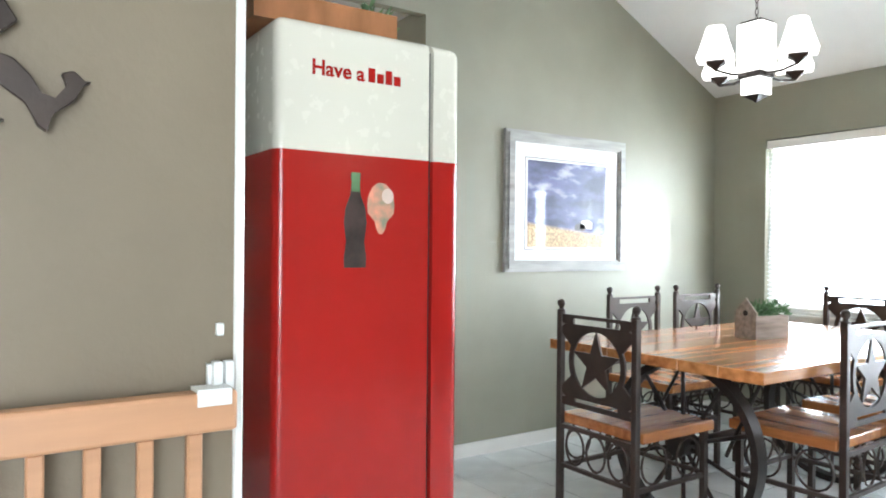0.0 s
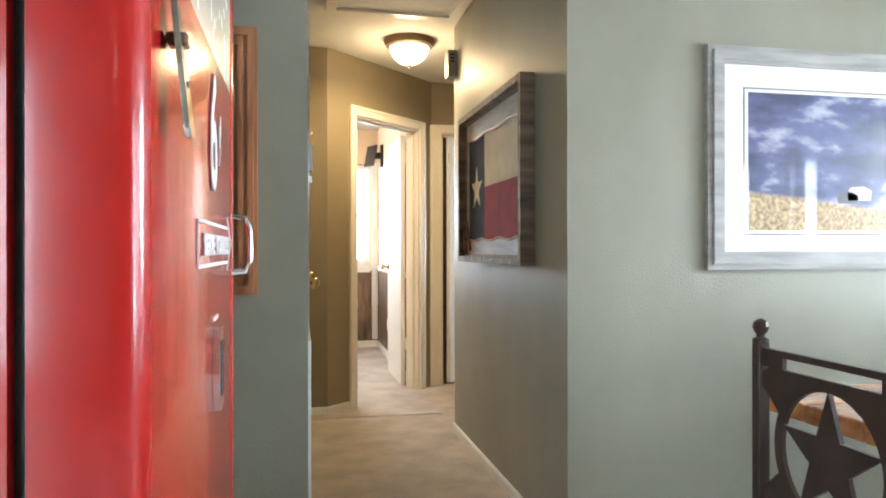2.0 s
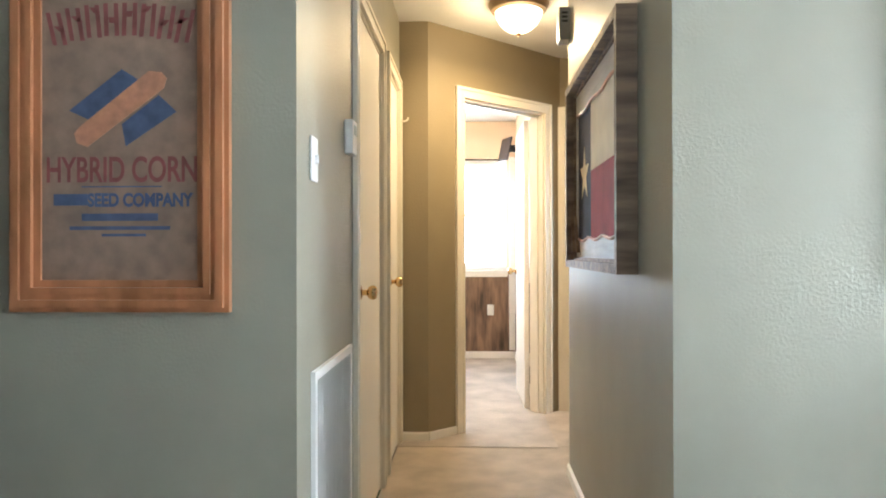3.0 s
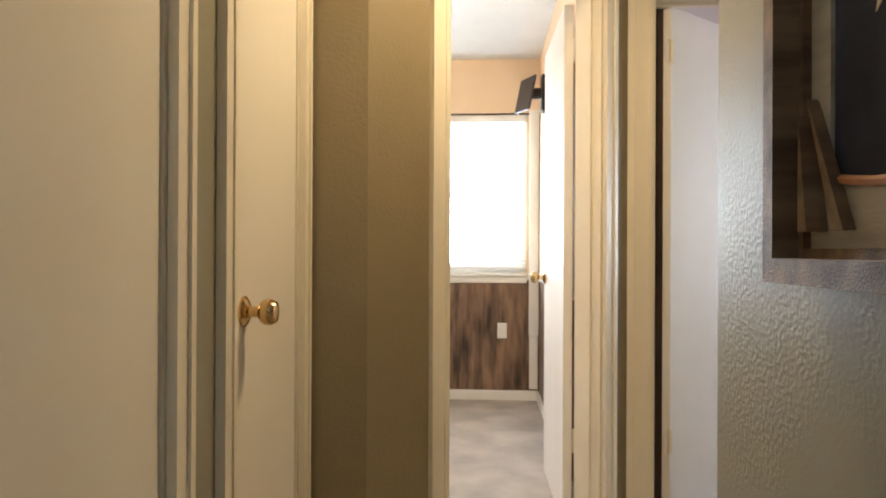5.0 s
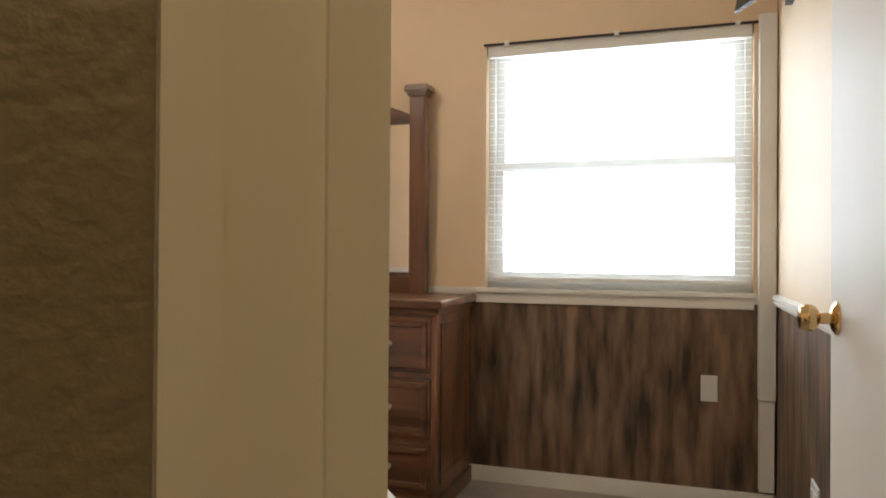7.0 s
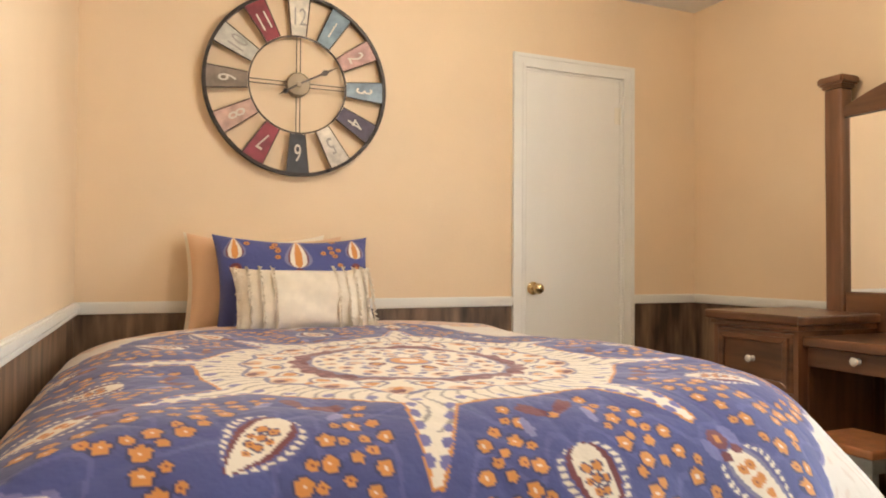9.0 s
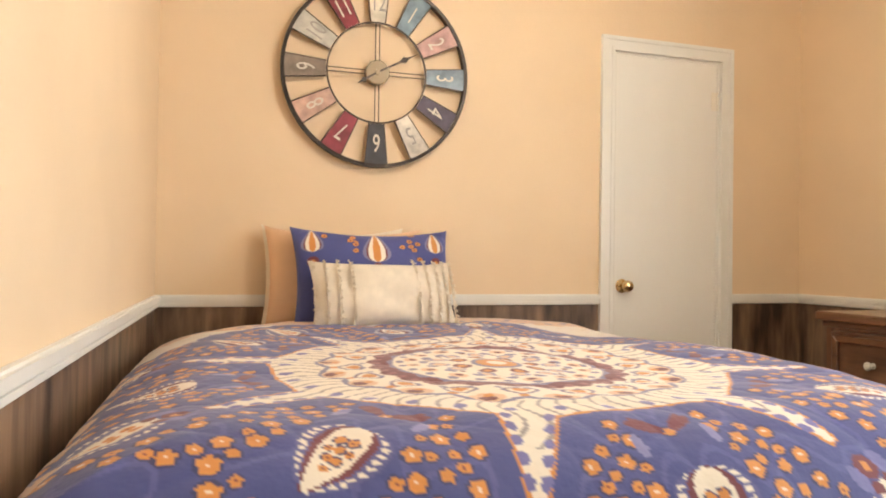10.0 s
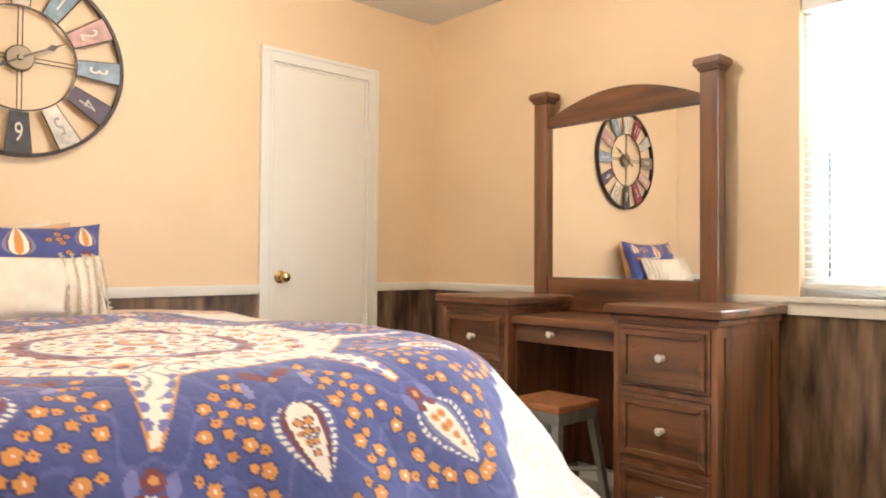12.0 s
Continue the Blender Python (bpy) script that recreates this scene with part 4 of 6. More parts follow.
pic = thing("framed_print", "landscape print in a weathered grey wood frame", "picture", (0.535, -0.002, 1.026))
PW, PH = 0.997, 0.828
picture_frame(pic, "frame_bar", PW, PH, [(0, 0.020, 0.022), (0.020, 0.035, 0.034), (0.055, 0.012, 0.026)], GREYWOOD)
MAT = surf("mat_board", (0.80, 0.80, 0.79), 0.5, var=0.01, coat=1.0, fine=200, bump=0.0)
part("mat_board", boxes((0.060, PW - 0.060, -0.014, -0.002, 0.060, PH - 0.060)), MAT, pic)
part("mat_line", boxes((0.150, PW - 0.150, -0.0146, -0.010, 0.128, PH - 0.150)), surf("mat_line_ink", (0.20, 0.19, 0.18), 0.5, coat=1.0, bump=0), pic)
part("inner_mat", boxes((0.156, PW - 0.156, -0.0152, -0.010, 0.134, PH - 0.156)), MAT, pic)


def print_material():
    m = bpy.data.materials.new("landscape_print")
    m.use_nodes = True
    nt, b = m.node_tree, m.node_tree.nodes["Principled BSDF"]
    co = nt.nodes.new("ShaderNodeTexCoord")
    mp = nt.nodes.new("ShaderNodeMapping")
    mp.inputs["Scale"].default_value = (3.0, 3.0, 7.0)
    nt.links.new(co.outputs["Object"], mp.inputs[0])
    cl = nt.nodes.new("ShaderNodeTexNoise")
    cl.inputs["Scale"].default_value, cl.inputs["Detail"].default_value = 1.6, 8
    nt.links.new(mp.outputs[0], cl.inputs["Vector"])
    r1 = nt.nodes.new("ShaderNodeValToRGB")
    r1.color_ramp.elements[0].position, r1.color_ramp.elements[0].color = 0.40, (0.025, 0.028, 0.085, 1)
    r1.color_ramp.elements[1].position, r1.color_ramp.elements[1].color = 0.72, (0.62, 0.62, 0.72, 1)
    r1.color_ramp.elements.new(0.55).color = (0.085, 0.095, 0.22, 1)
    nt.links.new(cl.outputs[0], r1.inputs[0])
    gr = nt.nodes.new("ShaderNodeTexNoise")
    gr.inputs["Scale"].default_value, gr.inputs["Detail"].default_value = 60, 5
    nt.links.new(co.outputs["Object"], gr.inputs["Vector"])
    r2 = nt.nodes.new("ShaderNodeValToRGB")
    r2.color_ramp.elements[0].position, r2.color_ramp.elements[0].color = 0.35, (0.20, 0.11, 0.04, 1)
    r2.color_ramp.elements[1].position, r2.color_ramp.elements[1].color = 0.65, (0.62, 0.45, 0.22, 1)
    nt.links.new(gr.outputs[0], r2.inputs[0])
    sep = nt.nodes.new("ShaderNodeSeparateXYZ")
    nt.links.new(co.outputs["Object"], sep.inputs[0])
    ms = nt.nodes.new("ShaderNodeMath")
    ms.operation = "MULTIPLY_ADD"
    ms.inputs[1].default_value = 0.10
    nt.links.new(sep.outputs["X"], ms.inputs[0])
    nt.links.new(sep.outputs["Z"], ms.inputs[2])
    st = nt.nodes.new("ShaderNodeMapRange")
    st.inputs[1].default_value, st.inputs[2].default_value = 0.295, 0.315
    nt.links.new(ms.outputs[0], st.inputs[0])
    mx = nt.nodes.new("ShaderNodeMix")
    mx.data_type = "RGBA"
    nt.links.new(st.outputs[0], mx.inputs[0])
    nt.links.new(r2.outputs[0], mx.inputs[6])
    nt.links.new(r1.outputs[0], mx.inputs[7])
    nt.links.new(mx.outputs[2], b.inputs["Base Color"])
    b.inputs["Roughness"].default_value, b.inputs["Coat Weight"].default_value, b.inputs["Coat Roughness"].default_value = 0.5, 1.0, 0.02
    return m


pr = part("print", boxes((0.170, PW - 0.170, -0.0158, -0.010, 0.146, PH - 0.168)), print_material(), pic, "stormy purple sky over dry grass")
for x, z, w, h, col in ((0.60, 0.262, 0.10, 0.055, (0.70, 0.66, 0.60)), (0.555, 0.250, 0.085, 0.045, (0.06, 0.05, 0.06))):
    bm = bmesh.new()
    prism(bm, [(x, z), (x + w, z), (x + w * 1.05, z + h * 0.7), (x + w * 0.7, z + h), (x + w * 0.1, z + h * 0.9), (x - w * 0.05, z + h * 0.5)], -0.0162, -0.0158)
    part("painted_shape", bm, surf("painted_shape", col, 0.5, var=0.2, scale=40, coat=1.0), pr)

sack = thing("framed_sack", "seed sack of printed burlap in a ridged oak frame", "picture", (-1.607, -0.002, 0.957))
SW, SH = 0.545, 0.86
picture_frame(sack, "frame_bar", SW, SH, [(0, 0.012, 0.020), (0.012, 0.018, 0.032), (0.030, 0.014, 0.024), (0.044, 0.016, 0.030), (0.060, 0.018, 0.018)], OAK)
bl = part("burlap", boxes((0.070, SW - 0.070, -0.012, -0.002, 0.070, SH - 0.070)), BURLAP, sack, "brown printed burlap")


def on_sack(x, z):
    return Matrix.Translation((x, -0.0126, z)) @ pose(0, 0, 0, 90, 0, 0)


cx = SW / 2 + 0.005
for k in range(8):
    bm = bmesh.new()
    x = cx - 0.172 + k * 0.043
    zz = 0.648 + 0.026 * (1 - ((x + 0.018 - cx) / 0.17) ** 2)
    lean = (x + 0.018 - cx) * 0.12
    for a, b, c, d in ((0.0, 0.011, 0.0, 0.080), (0.026, 0.037, 0.0, 0.080), (0.011, 0.026, 0.032 + 0.014 * (k % 3), 0.046 + 0.014 * (k % 3))):
        prism(bm, [(x + a - lean * c / 0.08, zz + c), (x + b - lean * c / 0.08, zz + c), (x + b + lean * d / 0.08, zz + d), (x + a + lean * d / 0.08, zz + d)], -0.0128, -0.011)
    part("brand_bar", bm, PRINTRED, bl)
for text, size, z, mat, wd in (("HYBRID CORN", 0.086, 0.318, PRINTRED, 0.66), ("SEED COMPANY", 0.044, 0.258, PRINTBLUE, 0.80)):
    lettering("printed_line", text, size, on_sack(cx + (0.045 if "SEED" in text else 0.0), z), mat, bl, width=wd, bold=0.0017)
bm = bmesh.new()
box(bm, cx - 0.170, cx - 0.085, -0.0128, -0.011, 0.260, 0.288)
part("brand_bar", bm, PRINTBLUE, bl)
bm = bmesh.new()
box(bm, cx - 0.10, cx + 0.10, -0.0128, -0.011, 0.304, 0.307)
box(bm, cx - 0.10, cx + 0.09, -0.0128, -0.011, 0.222, 0.240)
box(bm, cx - 0.13, cx + 0.12, -0.0128, -0.011, 0.200, 0.209)
box(bm, cx - 0.05, cx + 0.06, -0.0128, -0.011, 0.184, 0.191)
part("small_print", bm, PRINTBLUE, bl, "lines of small worn print")
for sx, sz in ((-1, -1), (1, 1)):
    bm = bmesh.new()
    prism(bm, [(cx + sx * 0.136, 0.498 - sz * 0.011), (cx + sx * 0.092, 0.498 + sz * 0.030), (cx - sx * 0.008 + sx * 0.008, 0.498 - sz * 0.040), (cx + sx * 0.010, 0.498 - sz * 0.094)] if sx > 0 else
          [(cx - 0.131, 0.492), (cx, 0.592), (cx + 0.043, 0.565), (cx - 0.083, 0.470)], -0.0128, -0.011)
    part("kernel_mark", bm, PRINTBLUE, bl)
bm = bmesh.new()
prism(bm, [(cx - 0.118, 0.435), (cx - 0.112, 0.412), (cx - 0.085, 0.403), (cx + 0.105, 0.545), (cx + 0.112, 0.568), (cx + 0.100, 0.583), (cx + 0.068, 0.587), (cx - 0.105, 0.452)], -0.0134, -0.011)
part("band_mark", bm, PRINTTAN, bl)

# flag on the hall wall: local x runs from the far end to the near end
fl = thing("flag_art", "painted one-star flag in a barn wood frame", "wall art", (-0.002, 1.465, 1.036), -90)
FW, FH = 1.12, 0.778
picture_frame(fl, "frame_bar", FW, FH, [(0, 0.030, 0.062), (0.030, 0.012, 0.030)], BARNWOOD)
part("liner_top", boxes((0.042, FW - 0.042, -0.020, -0.004, FH - 0.135, FH - 0.042)), GREYWOOD, fl, "weathered board")
part("liner_bottom", boxes((0.042, FW - 0.042, -0.020, -0.004, 0.042, 0.115)), GREYWOOD, fl, "weathered board")
for x0 in (0.042, FW - 0.090):
    part("liner_side", boxes((x0, x0 + 0.048, -0.020, -0.004, 0.116, FH - 0.136)), GREYWOOD, fl)
fx0, fx1, fz0, fz1 = 0.092, FW - 0.092, 0.117, FH - 0.137
xs = fx0 + (fx1 - fx0) * 0.33
part("blue_field", boxes((fx0, xs, -0.016, -0.004, fz0, fz1)), FLAGBLUE, fl)
part("white_field", boxes((xs + 0.0005, fx1, -0.016, -0.004, (fz0 + fz1) / 2, fz1)), FLAGWHITE, fl)
part("red_field", boxes((xs + 0.0005, fx1, -0.016, -0.004, fz0, (fz0 + fz1) / 2 - 0.0005)), FLAGRED, fl)
bm = bmesh.new()
sc = ((fx0 + xs) / 2, (fz0 + fz1) / 2)
prism(bm, [(sc[0] + (0.115 if i % 2 == 0 else 0.044) * math.sin(i * math.pi / 5), sc[1] + (0.115 if i % 2 == 0 else 0.044) * math.cos(i * math.pi / 5)) for i in range(10)], -0.0172, -0.016)
part("star", bm, FLAGWHITE, fl, "cream painted star")
bm = bmesh.new()
tube(bm, [(x, -0.021, fz0 - 0.002 + 0.006 * math.sin(x * 21) ) for x in np.linspace(fx0, fx1, 30)], 0.006, 6)
part("rope_edge", bm, OAK, fl, "frayed tan rope edge")
bm = bmesh.new()
tube(bm, [(x, -0.021, fz1 + 0.006 * math.sin(x * 17)) for x in np.linspace(fx0, fx1, 30)], 0.006, 6)
part("rope_edge", bm, OAK, fl, "frayed tan rope edge")
bm = bmesh.new()
prism(bm, [(0.062, 0.062), (0.085, 0.062), (0.062, 0.20)], -0.045, -0.021)
prism(bm, [(0.075, 0.20), (0.062, 0.22), (0.125, 0.062), (0.15, 0.062)], -0.035, -0.021)
part("corner_stick", bm, BARNWOOD, fl)

# ---------------------------------------------------------------- hall things
hl = thing("ceiling_light", "flush alabaster dome ceiling light with bronze rim", "ceiling light", (-0.225, 2.16, FLAT))
bm = bmesh.new()
lathe(bm, [(0.165, 0.0), (0.165, -0.012), (0.150, -0.040), (0.125, -0.050), (0.125, -0.030), (0.10, -0.001)], 40)
part("rim", bm, surf("bronze_rim", (0.30, 0.22, 0.13), 0.4, 0.6), hl, "bronze stepped rim", True)
bm = bmesh.new()
lathe(bm, [(0.128, -0.046), (0.122, -0.075), (0.100, -0.115), (0.065, -0.143), (0.025, -0.156), (0.002, -0.158)], 40)
dome = part("dome", bm, DOME, hl, "glowing frosted glass dome", True)
dome.visible_shadow = False
bm = bmesh.new()
lathe(bm, [(0.010, -0.157), (0.010, -0.168), (0.004, -0.178)], 12)
part("finial", bm, BRASS, hl)
sm = thing("wall_chime", "grey-beige plastic door chime box high on the hall wall", "door chime", (-0.001, 1.80, 2.13), -90)
part("body", rbox(-0.05, 0.05, -0.055, 0, 0, 0.16, 0.006), surf("chime_grey", (0.20, 0.185, 0.155), 0.5), sm)
for k in range(3):
    part("slot", boxes((0.0495, 0.0512, -0.042, -0.014, 0.085 + 0.020 * k, 0.096 + 0.020 * k)), BLACK, sm)
vn = thing("return_air_grille", "white louvred return air grille low on the wall", "vent", (HALL_L + 0.001, 0.146, 0.05), 90)
for d in ((0, 0.57, -0.012, 0, 0, 0.025), (0, 0.57, -0.012, 0, 0.71, 0.735), (0, 0.025, -0.012, 0, 0.025, 0.71), (0.545, 0.57, -0.012, 0, 0.025, 0.71)):
    part("border", boxes(d), PLASTIC, vn)
for k in range(26):
    bm = bmesh.new()
    x = 0.035 + 0.02 * k
    prism(bm, [(x, -0.010), (x + 0.010, -0.002), (x + 0.0115, -0.003), (x + 0.0015, -0.011)], 0.025, 0.71, "xy")
    part("louvre", bm, PLASTIC, vn)
th = thing("thermostat", "white plastic thermostat on the hall wall", "thermostat", (HALL_L + 0.001, 0.635, 1.43), 90)
part("body", rbox(0, 0.085, -0.030, 0, 0, 0.115, 0.005), PLASTIC, th)
part("display", boxes((0.018, 0.067, -0.0312, -0.029, 0.065, 0.098)), GREYPAINT, th)
sw = thing("light_switch", "white plastic wall switch plate", "switch", (HALL_L + 0.001, 0.135, 1.29), 90)
part("plate", rbox(0, 0.075, -0.006, 0, 0, 0.12, 0.003), PLASTIC, sw)
part("toggle", rbox(0.032, 0.043, -0.016, -0.006, 0.048, 0.072, 0.002), PLASTIC, sw)
at = tagged(new("attic_hatch"), "white framed attic hatch in the hall ceiling", "hatch")
at.location = (-0.42, 1.05, FLAT)
part("panel", boxes((-0.30, 0.34, -0.62, 0.56, -0.006, -0.001)), CEILING, at)
for d in ((-0.36, 0.40, -0.68, -0.62, -0.02, -0.001), (-0.36, 0.40, 0.56, 0.62, -0.02, -0.001), (-0.36, -0.30, -0.62, 0.56, -0.02, -0.001), (0.34, 0.40, -0.62, 0.56, -0.02, -0.001)):
    part("moulding", boxes(d), TRIM, at)

# gate and iron figures by the partition
gt = thing("baby_gate", "light beech baby gate against the partition wall", "gate", (-1.722, -2.140, 0))
part("top_rail", rbox(-1.10, 0.03, -0.018, 0.018, 0.890, 0.950, 0.006), GATEWOOD, gt)
part("bottom_rail", rbox(-1.10, 0.03, -0.018, 0.018, 0.10, 0.15, 0.006), GATEWOOD, gt)
for k in range(16):
    part("slat", rbox(-1.05 + 0.068 * k - 0.011, -1.05 + 0.068 * k + 0.011, -0.009, 0.009, 0.15, 0.890, 0.003, 1), GATEWOOD, gt)
bm = boxes((-0.005, 0.035, 0.018, 0.03, 0.935, 0.985), (0.0, 0.012, 0.005, 0.02, 0.95, 0.99), (0.018, 0.030, 0.005, 0.02, 0.95, 0.99), (-0.03, 0.02, -0.020, 0.02, 0.930, 0.955))
part("latch", bm, PLASTIC, gt, "cream plastic latch clamp")
gd = thing("iron_lizard", "dark brown iron creature figure hung on the wall", "wall art", (-1.962, -2.094, 1.337))
bm = bmesh.new()
outline = [(-0.10, 0.10), (-0.06, 0.085), (-0.02, 0.075), (0.0, 0.055), (0.012, 0.03), (0.03, 0.025), (0.045, 0.045), (0.036, 0.062), (0.052, 0.068), (0.062, 0.055), (0.075, 0.055), (0.060, 0.046), (0.055, 0.028), (0.042, 0.016), (0.026, 0.008), (0.02, -0.02), (0.008, -0.012), (-0.005, 0.020), (-0.04, 0.045), (-0.10, 0.06)]
prism(bm, outline, -0.022, -0.008)
prism(bm, [(-0.06, 0.12), (-0.04, 0.10), (-0.015, 0.125), (-0.03, 0.15), (-0.06, 0.16)], -0.022, -0.008)
prism(bm, [(-0.06, 0.0), (-0.028, -0.008), (-0.06, -0.02)], -0.022, -0.008)
bmesh.ops.bevel(bm, geom=bm.edges[:], offset=0.002, segments=1, affect="EDGES")
gd2 = part("figure", bm, BROWNMETAL, gd)
nl = thing("wall_hook", "small white plastic hook on the partition", "hook", (-1.703, -2.092, 1.035))
part("peg", rbox(-0.006, 0.006, -0.012, 0, -0.01, 0.01, 0.003), PLASTIC, nl)


# ---------------------------------------------------------------- bedroom things
BX0, BX1, BY0, BY1, BZ = -3.37, -1.36, 2.72, 4.28, 0.815
bed = thing("bed", "double bed with box mattress under a patterned duvet", "bed", ((BX0 + BX1) / 2, (BY0 + BY1) / 2, 0))
lx, ly = (BX1 - BX0) / 2 - 0.26, (BY1 - BY0) / 2 - 0.20
part("mattress", rbox(-lx, lx, -ly, ly, 0.46, 0.74, 0.05, 3), CREAMPILLOW, bed)
part("box_spring", rbox(-lx, lx, -ly, ly, 0.20, 0.455, 0.02, 2), CREAMPILLOW, bed)
for sx in (-1, 1):
    for sy in (-1, 1):
        part("leg", rbox(sx * (lx - 0.08) - 0.03, sx * (lx - 0.08) + 0.03, sy * (ly - 0.08) - 0.03, sy * (ly - 0.08) + 0.03, 0, 0.2, 0.004), DARKWOOD, bed)

# Duvet colours, as a pattern in cloth coordinates round the medallion's centre.
NAVY, WHT, ORG, MAR, PCH, SLT = (0.055, 0.068, 0.24), (0.80, 0.73, 0.62), (0.62, 0.25, 0.055), (0.155, 0.028, 0.04), (0.70, 0.47, 0.31), (0.20, 0.19, 0.32)


def mandala(u, v, plain):
    """Colour of the cloth at u (towards the foot), v (across), arrays in metres; plain: over 0 where the border is."""
    r, a = np.hypot(u, v), np.arctan2(v, u)
    col = np.empty(u.shape + (3,))
    col[...] = (0.76, 0.70, 0.63)

    def put(mask, c):
        col[mask] = c

    def petals(n, rc, hr, ha, c, shift=0.0, point=0.0):
        """n drops centred on radius rc, half length hr, half width ha (metres)."""
        k = (a - shift) * n / math.tau
        da = (k - np.round(k)) * math.tau / n * rc
        dr = (r - rc) / hr
        put((np.abs(dr) < 1) & ((da / (ha * (1 - point * dr))) ** 2 + dr ** 2 < 1), c)

    a0 = radians(6)
    k = (a - a0) * 8 / math.tau
    fold = np.abs(k - np.round(k)) * math.tau / 8
    p, q = r * np.cos(fold), r * np.sin(fold)
    s2 = r * np.sin(math.tau / 16 - fold)
    lobe = 1.17 - 0.08 * np.cos(8 * (a - a0)) + 0.026 * np.abs(np.sin(36 * (a - a0)))
    weave = np.sin(u * 60 + 3 * np.sin(v * 23)) * np.sin(v * 57 + 3 * np.sin(u * 19))
    put(weave > 0.70, (0.70, 0.60, 0.52))
    put(r < lobe + 0.014, (0.16, 0.15, 0.36))
    put(r < lobe, NAVY)
    put((r < lobe) & (np.sin(p * 41 + 2 * np.sin(q * 37)) > 0.93), (0.085, 0.095, 0.30))

    def flower(cp, cq, size, c=ORG, heart=WHT):
        d = np.hypot(p - cp, q - cq)
        b = np.arctan2(q - cq, p - cp)
        put(d < size * 1.12, (0.035, 0.038, 0.13))
        put(d < size * (0.86 + 0.09 * np.cos(5 * b)), c)
        put(d < size * 0.17, heart)

    # orange blossom chains along the lobes
    for cp, cq, size in ((0.655, 0.105, 0.017), (0.690, 0.120, 0.012), (0.705, 0.092, 0.018), (0.745, 0.128, 0.019), (0.765, 0.100, 0.012), (0.800, 0.135, 0.014),
                         (0.815, 0.108, 0.020), (0.860, 0.140, 0.019), (0.880, 0.112, 0.014), (0.910, 0.150, 0.013), (0.925, 0.122, 0.020), (0.960, 0.165, 0.020),
                         (0.975, 0.130, 0.014), (1.000, 0.185, 0.016), (1.015, 0.145, 0.022), (1.040, 0.205, 0.020), (1.055, 0.110, 0.021), (1.020, 0.090, 0.013),
                         (1.075, 0.065, 0.021), (1.085, 0.018, 0.022), (1.040, 0.045, 0.013), (0.770, 0.165, 0.013), (0.820, 0.175, 0.015), (0.870, 0.185, 0.013)):
        flower(cp, cq, size, ORG, MAR if size < 0.016 else WHT)
    # paisley drops with dotted rims
    tp = (p - 0.885) / 0.096
    wd = np.where(np.abs(tp) < 1, np.sqrt(np.clip(1 - tp ** 2, 0, 1)) * (1 - 0.55 * tp), 0)
    put(q < 0.074 * wd, (0.10, 0.10, 0.28))
    beads = (np.hypot((p * 62) % 1 - 0.5, 0.0) < 0.28) & (q < 0.068 * wd) & (q > 0.054 * wd)
    put(beads, WHT)
    put(q < 0.048 * wd, MAR)
    put(q < 0.034 * wd, WHT)
    for cp, cq, size in ((0.842, 0.013, 0.012), (0.866, 0.0, 0.011), (0.870, 0.020, 0.009), (0.892, 0.009, 0.010), (0.918, 0.0, 0.009)):
        flower(cp, cq, size, ORG, MAR)
    # second drops beyond the spikes
    p2 = r * np.cos(math.tau / 16 - fold)
    tp = (p2 - 1.055) / 0.100
    wd = np.where(np.abs(tp) < 1, np.sqrt(np.clip(1 - tp ** 2, 0, 1)) * (1 - 0.5 * tp), 0)
    put(s2 < 0.076 * wd, (0.10, 0.10, 0.28))
    put((np.abs((p2 * 62) % 1 - 0.5) < 0.28) & (s2 < 0.069 * wd) & (s2 > 0.055 * wd), WHT)
    put(s2 < 0.046 * wd, SLT)
    put(s2 < 0.034 * wd, WHT)
    for cp, cq, size in ((1.005, 0.014, 0.013), (1.040, 0.010, 0.012), (1.072, 0.0, 0.011), (1.10, 0.0, 0.008)):
        d = np.hypot(p2 - cp, s2 - cq)
        put(d < size, ORG)
        put(d < size * 0.2, MAR)
    for cp, cq, size in ((0.72, 0.125, 0.015), (0.76, 0.100, 0.018), (0.80, 0.125, 0.014), (0.835, 0.100, 0.019), (0.885, 0.115, 0.017), (0.925, 0.092, 0.013), (0.945, 0.125, 0.020), (0.995, 0.115, 0.015),
                         (1.035, 0.135, 0.021), (1.085, 0.125, 0.016), (1.125, 0.105, 0.022), (1.165, 0.060, 0.022), (1.185, 0.012, 0.022), (1.105, 0.160, 0.018), (1.060, 0.185, 0.015)):
        d, b = np.hypot(p2 - cp, s2 - cq), np.arctan2(s2 - cq, p2 - cp)
        put(d < size * 1.12, (0.035, 0.038, 0.13))
        put(d < size * (0.86 + 0.09 * np.cos(5 * b)), ORG)
        put(d < size * 0.2, WHT if size > 0.016 else MAR)
    put(((p2 - 0.935) / 0.030) ** 2 + ((s2 - 0.040) / 0.016) ** 2 < 1, (0.16, 0.16, 0.40))
    for cq, tilt in ((0.045, 0.5), (0.030, 0.9)):
        lp, lq = (p - 0.675) + (q - cq) * tilt, (q - cq)
        put((lp / 0.016) ** 2 + (lq / 0.030) ** 2 < 1, MAR)
    flower(0.700, 0.0, 0.013)
    put((((p - 0.72) / 0.03) ** 2 + ((q - 0.082) / 0.012) ** 2 < 1), (0.22, 0.22, 0.45))
    # cream star with spikes
    white = 0.600 + 0.050 * (fold / (math.tau / 16)) ** 3
    half = 0.058 * np.clip(1 - (r - 0.60) / 0.28, 0, 1) ** 0.8
    inside = (r < white) | ((s2 < half) & (r < 0.86))
    edge = (r < white + 0.008) | ((s2 < half + 0.008) & (r < 0.866))
    put(edge, ORG)
    put(inside, WHT)
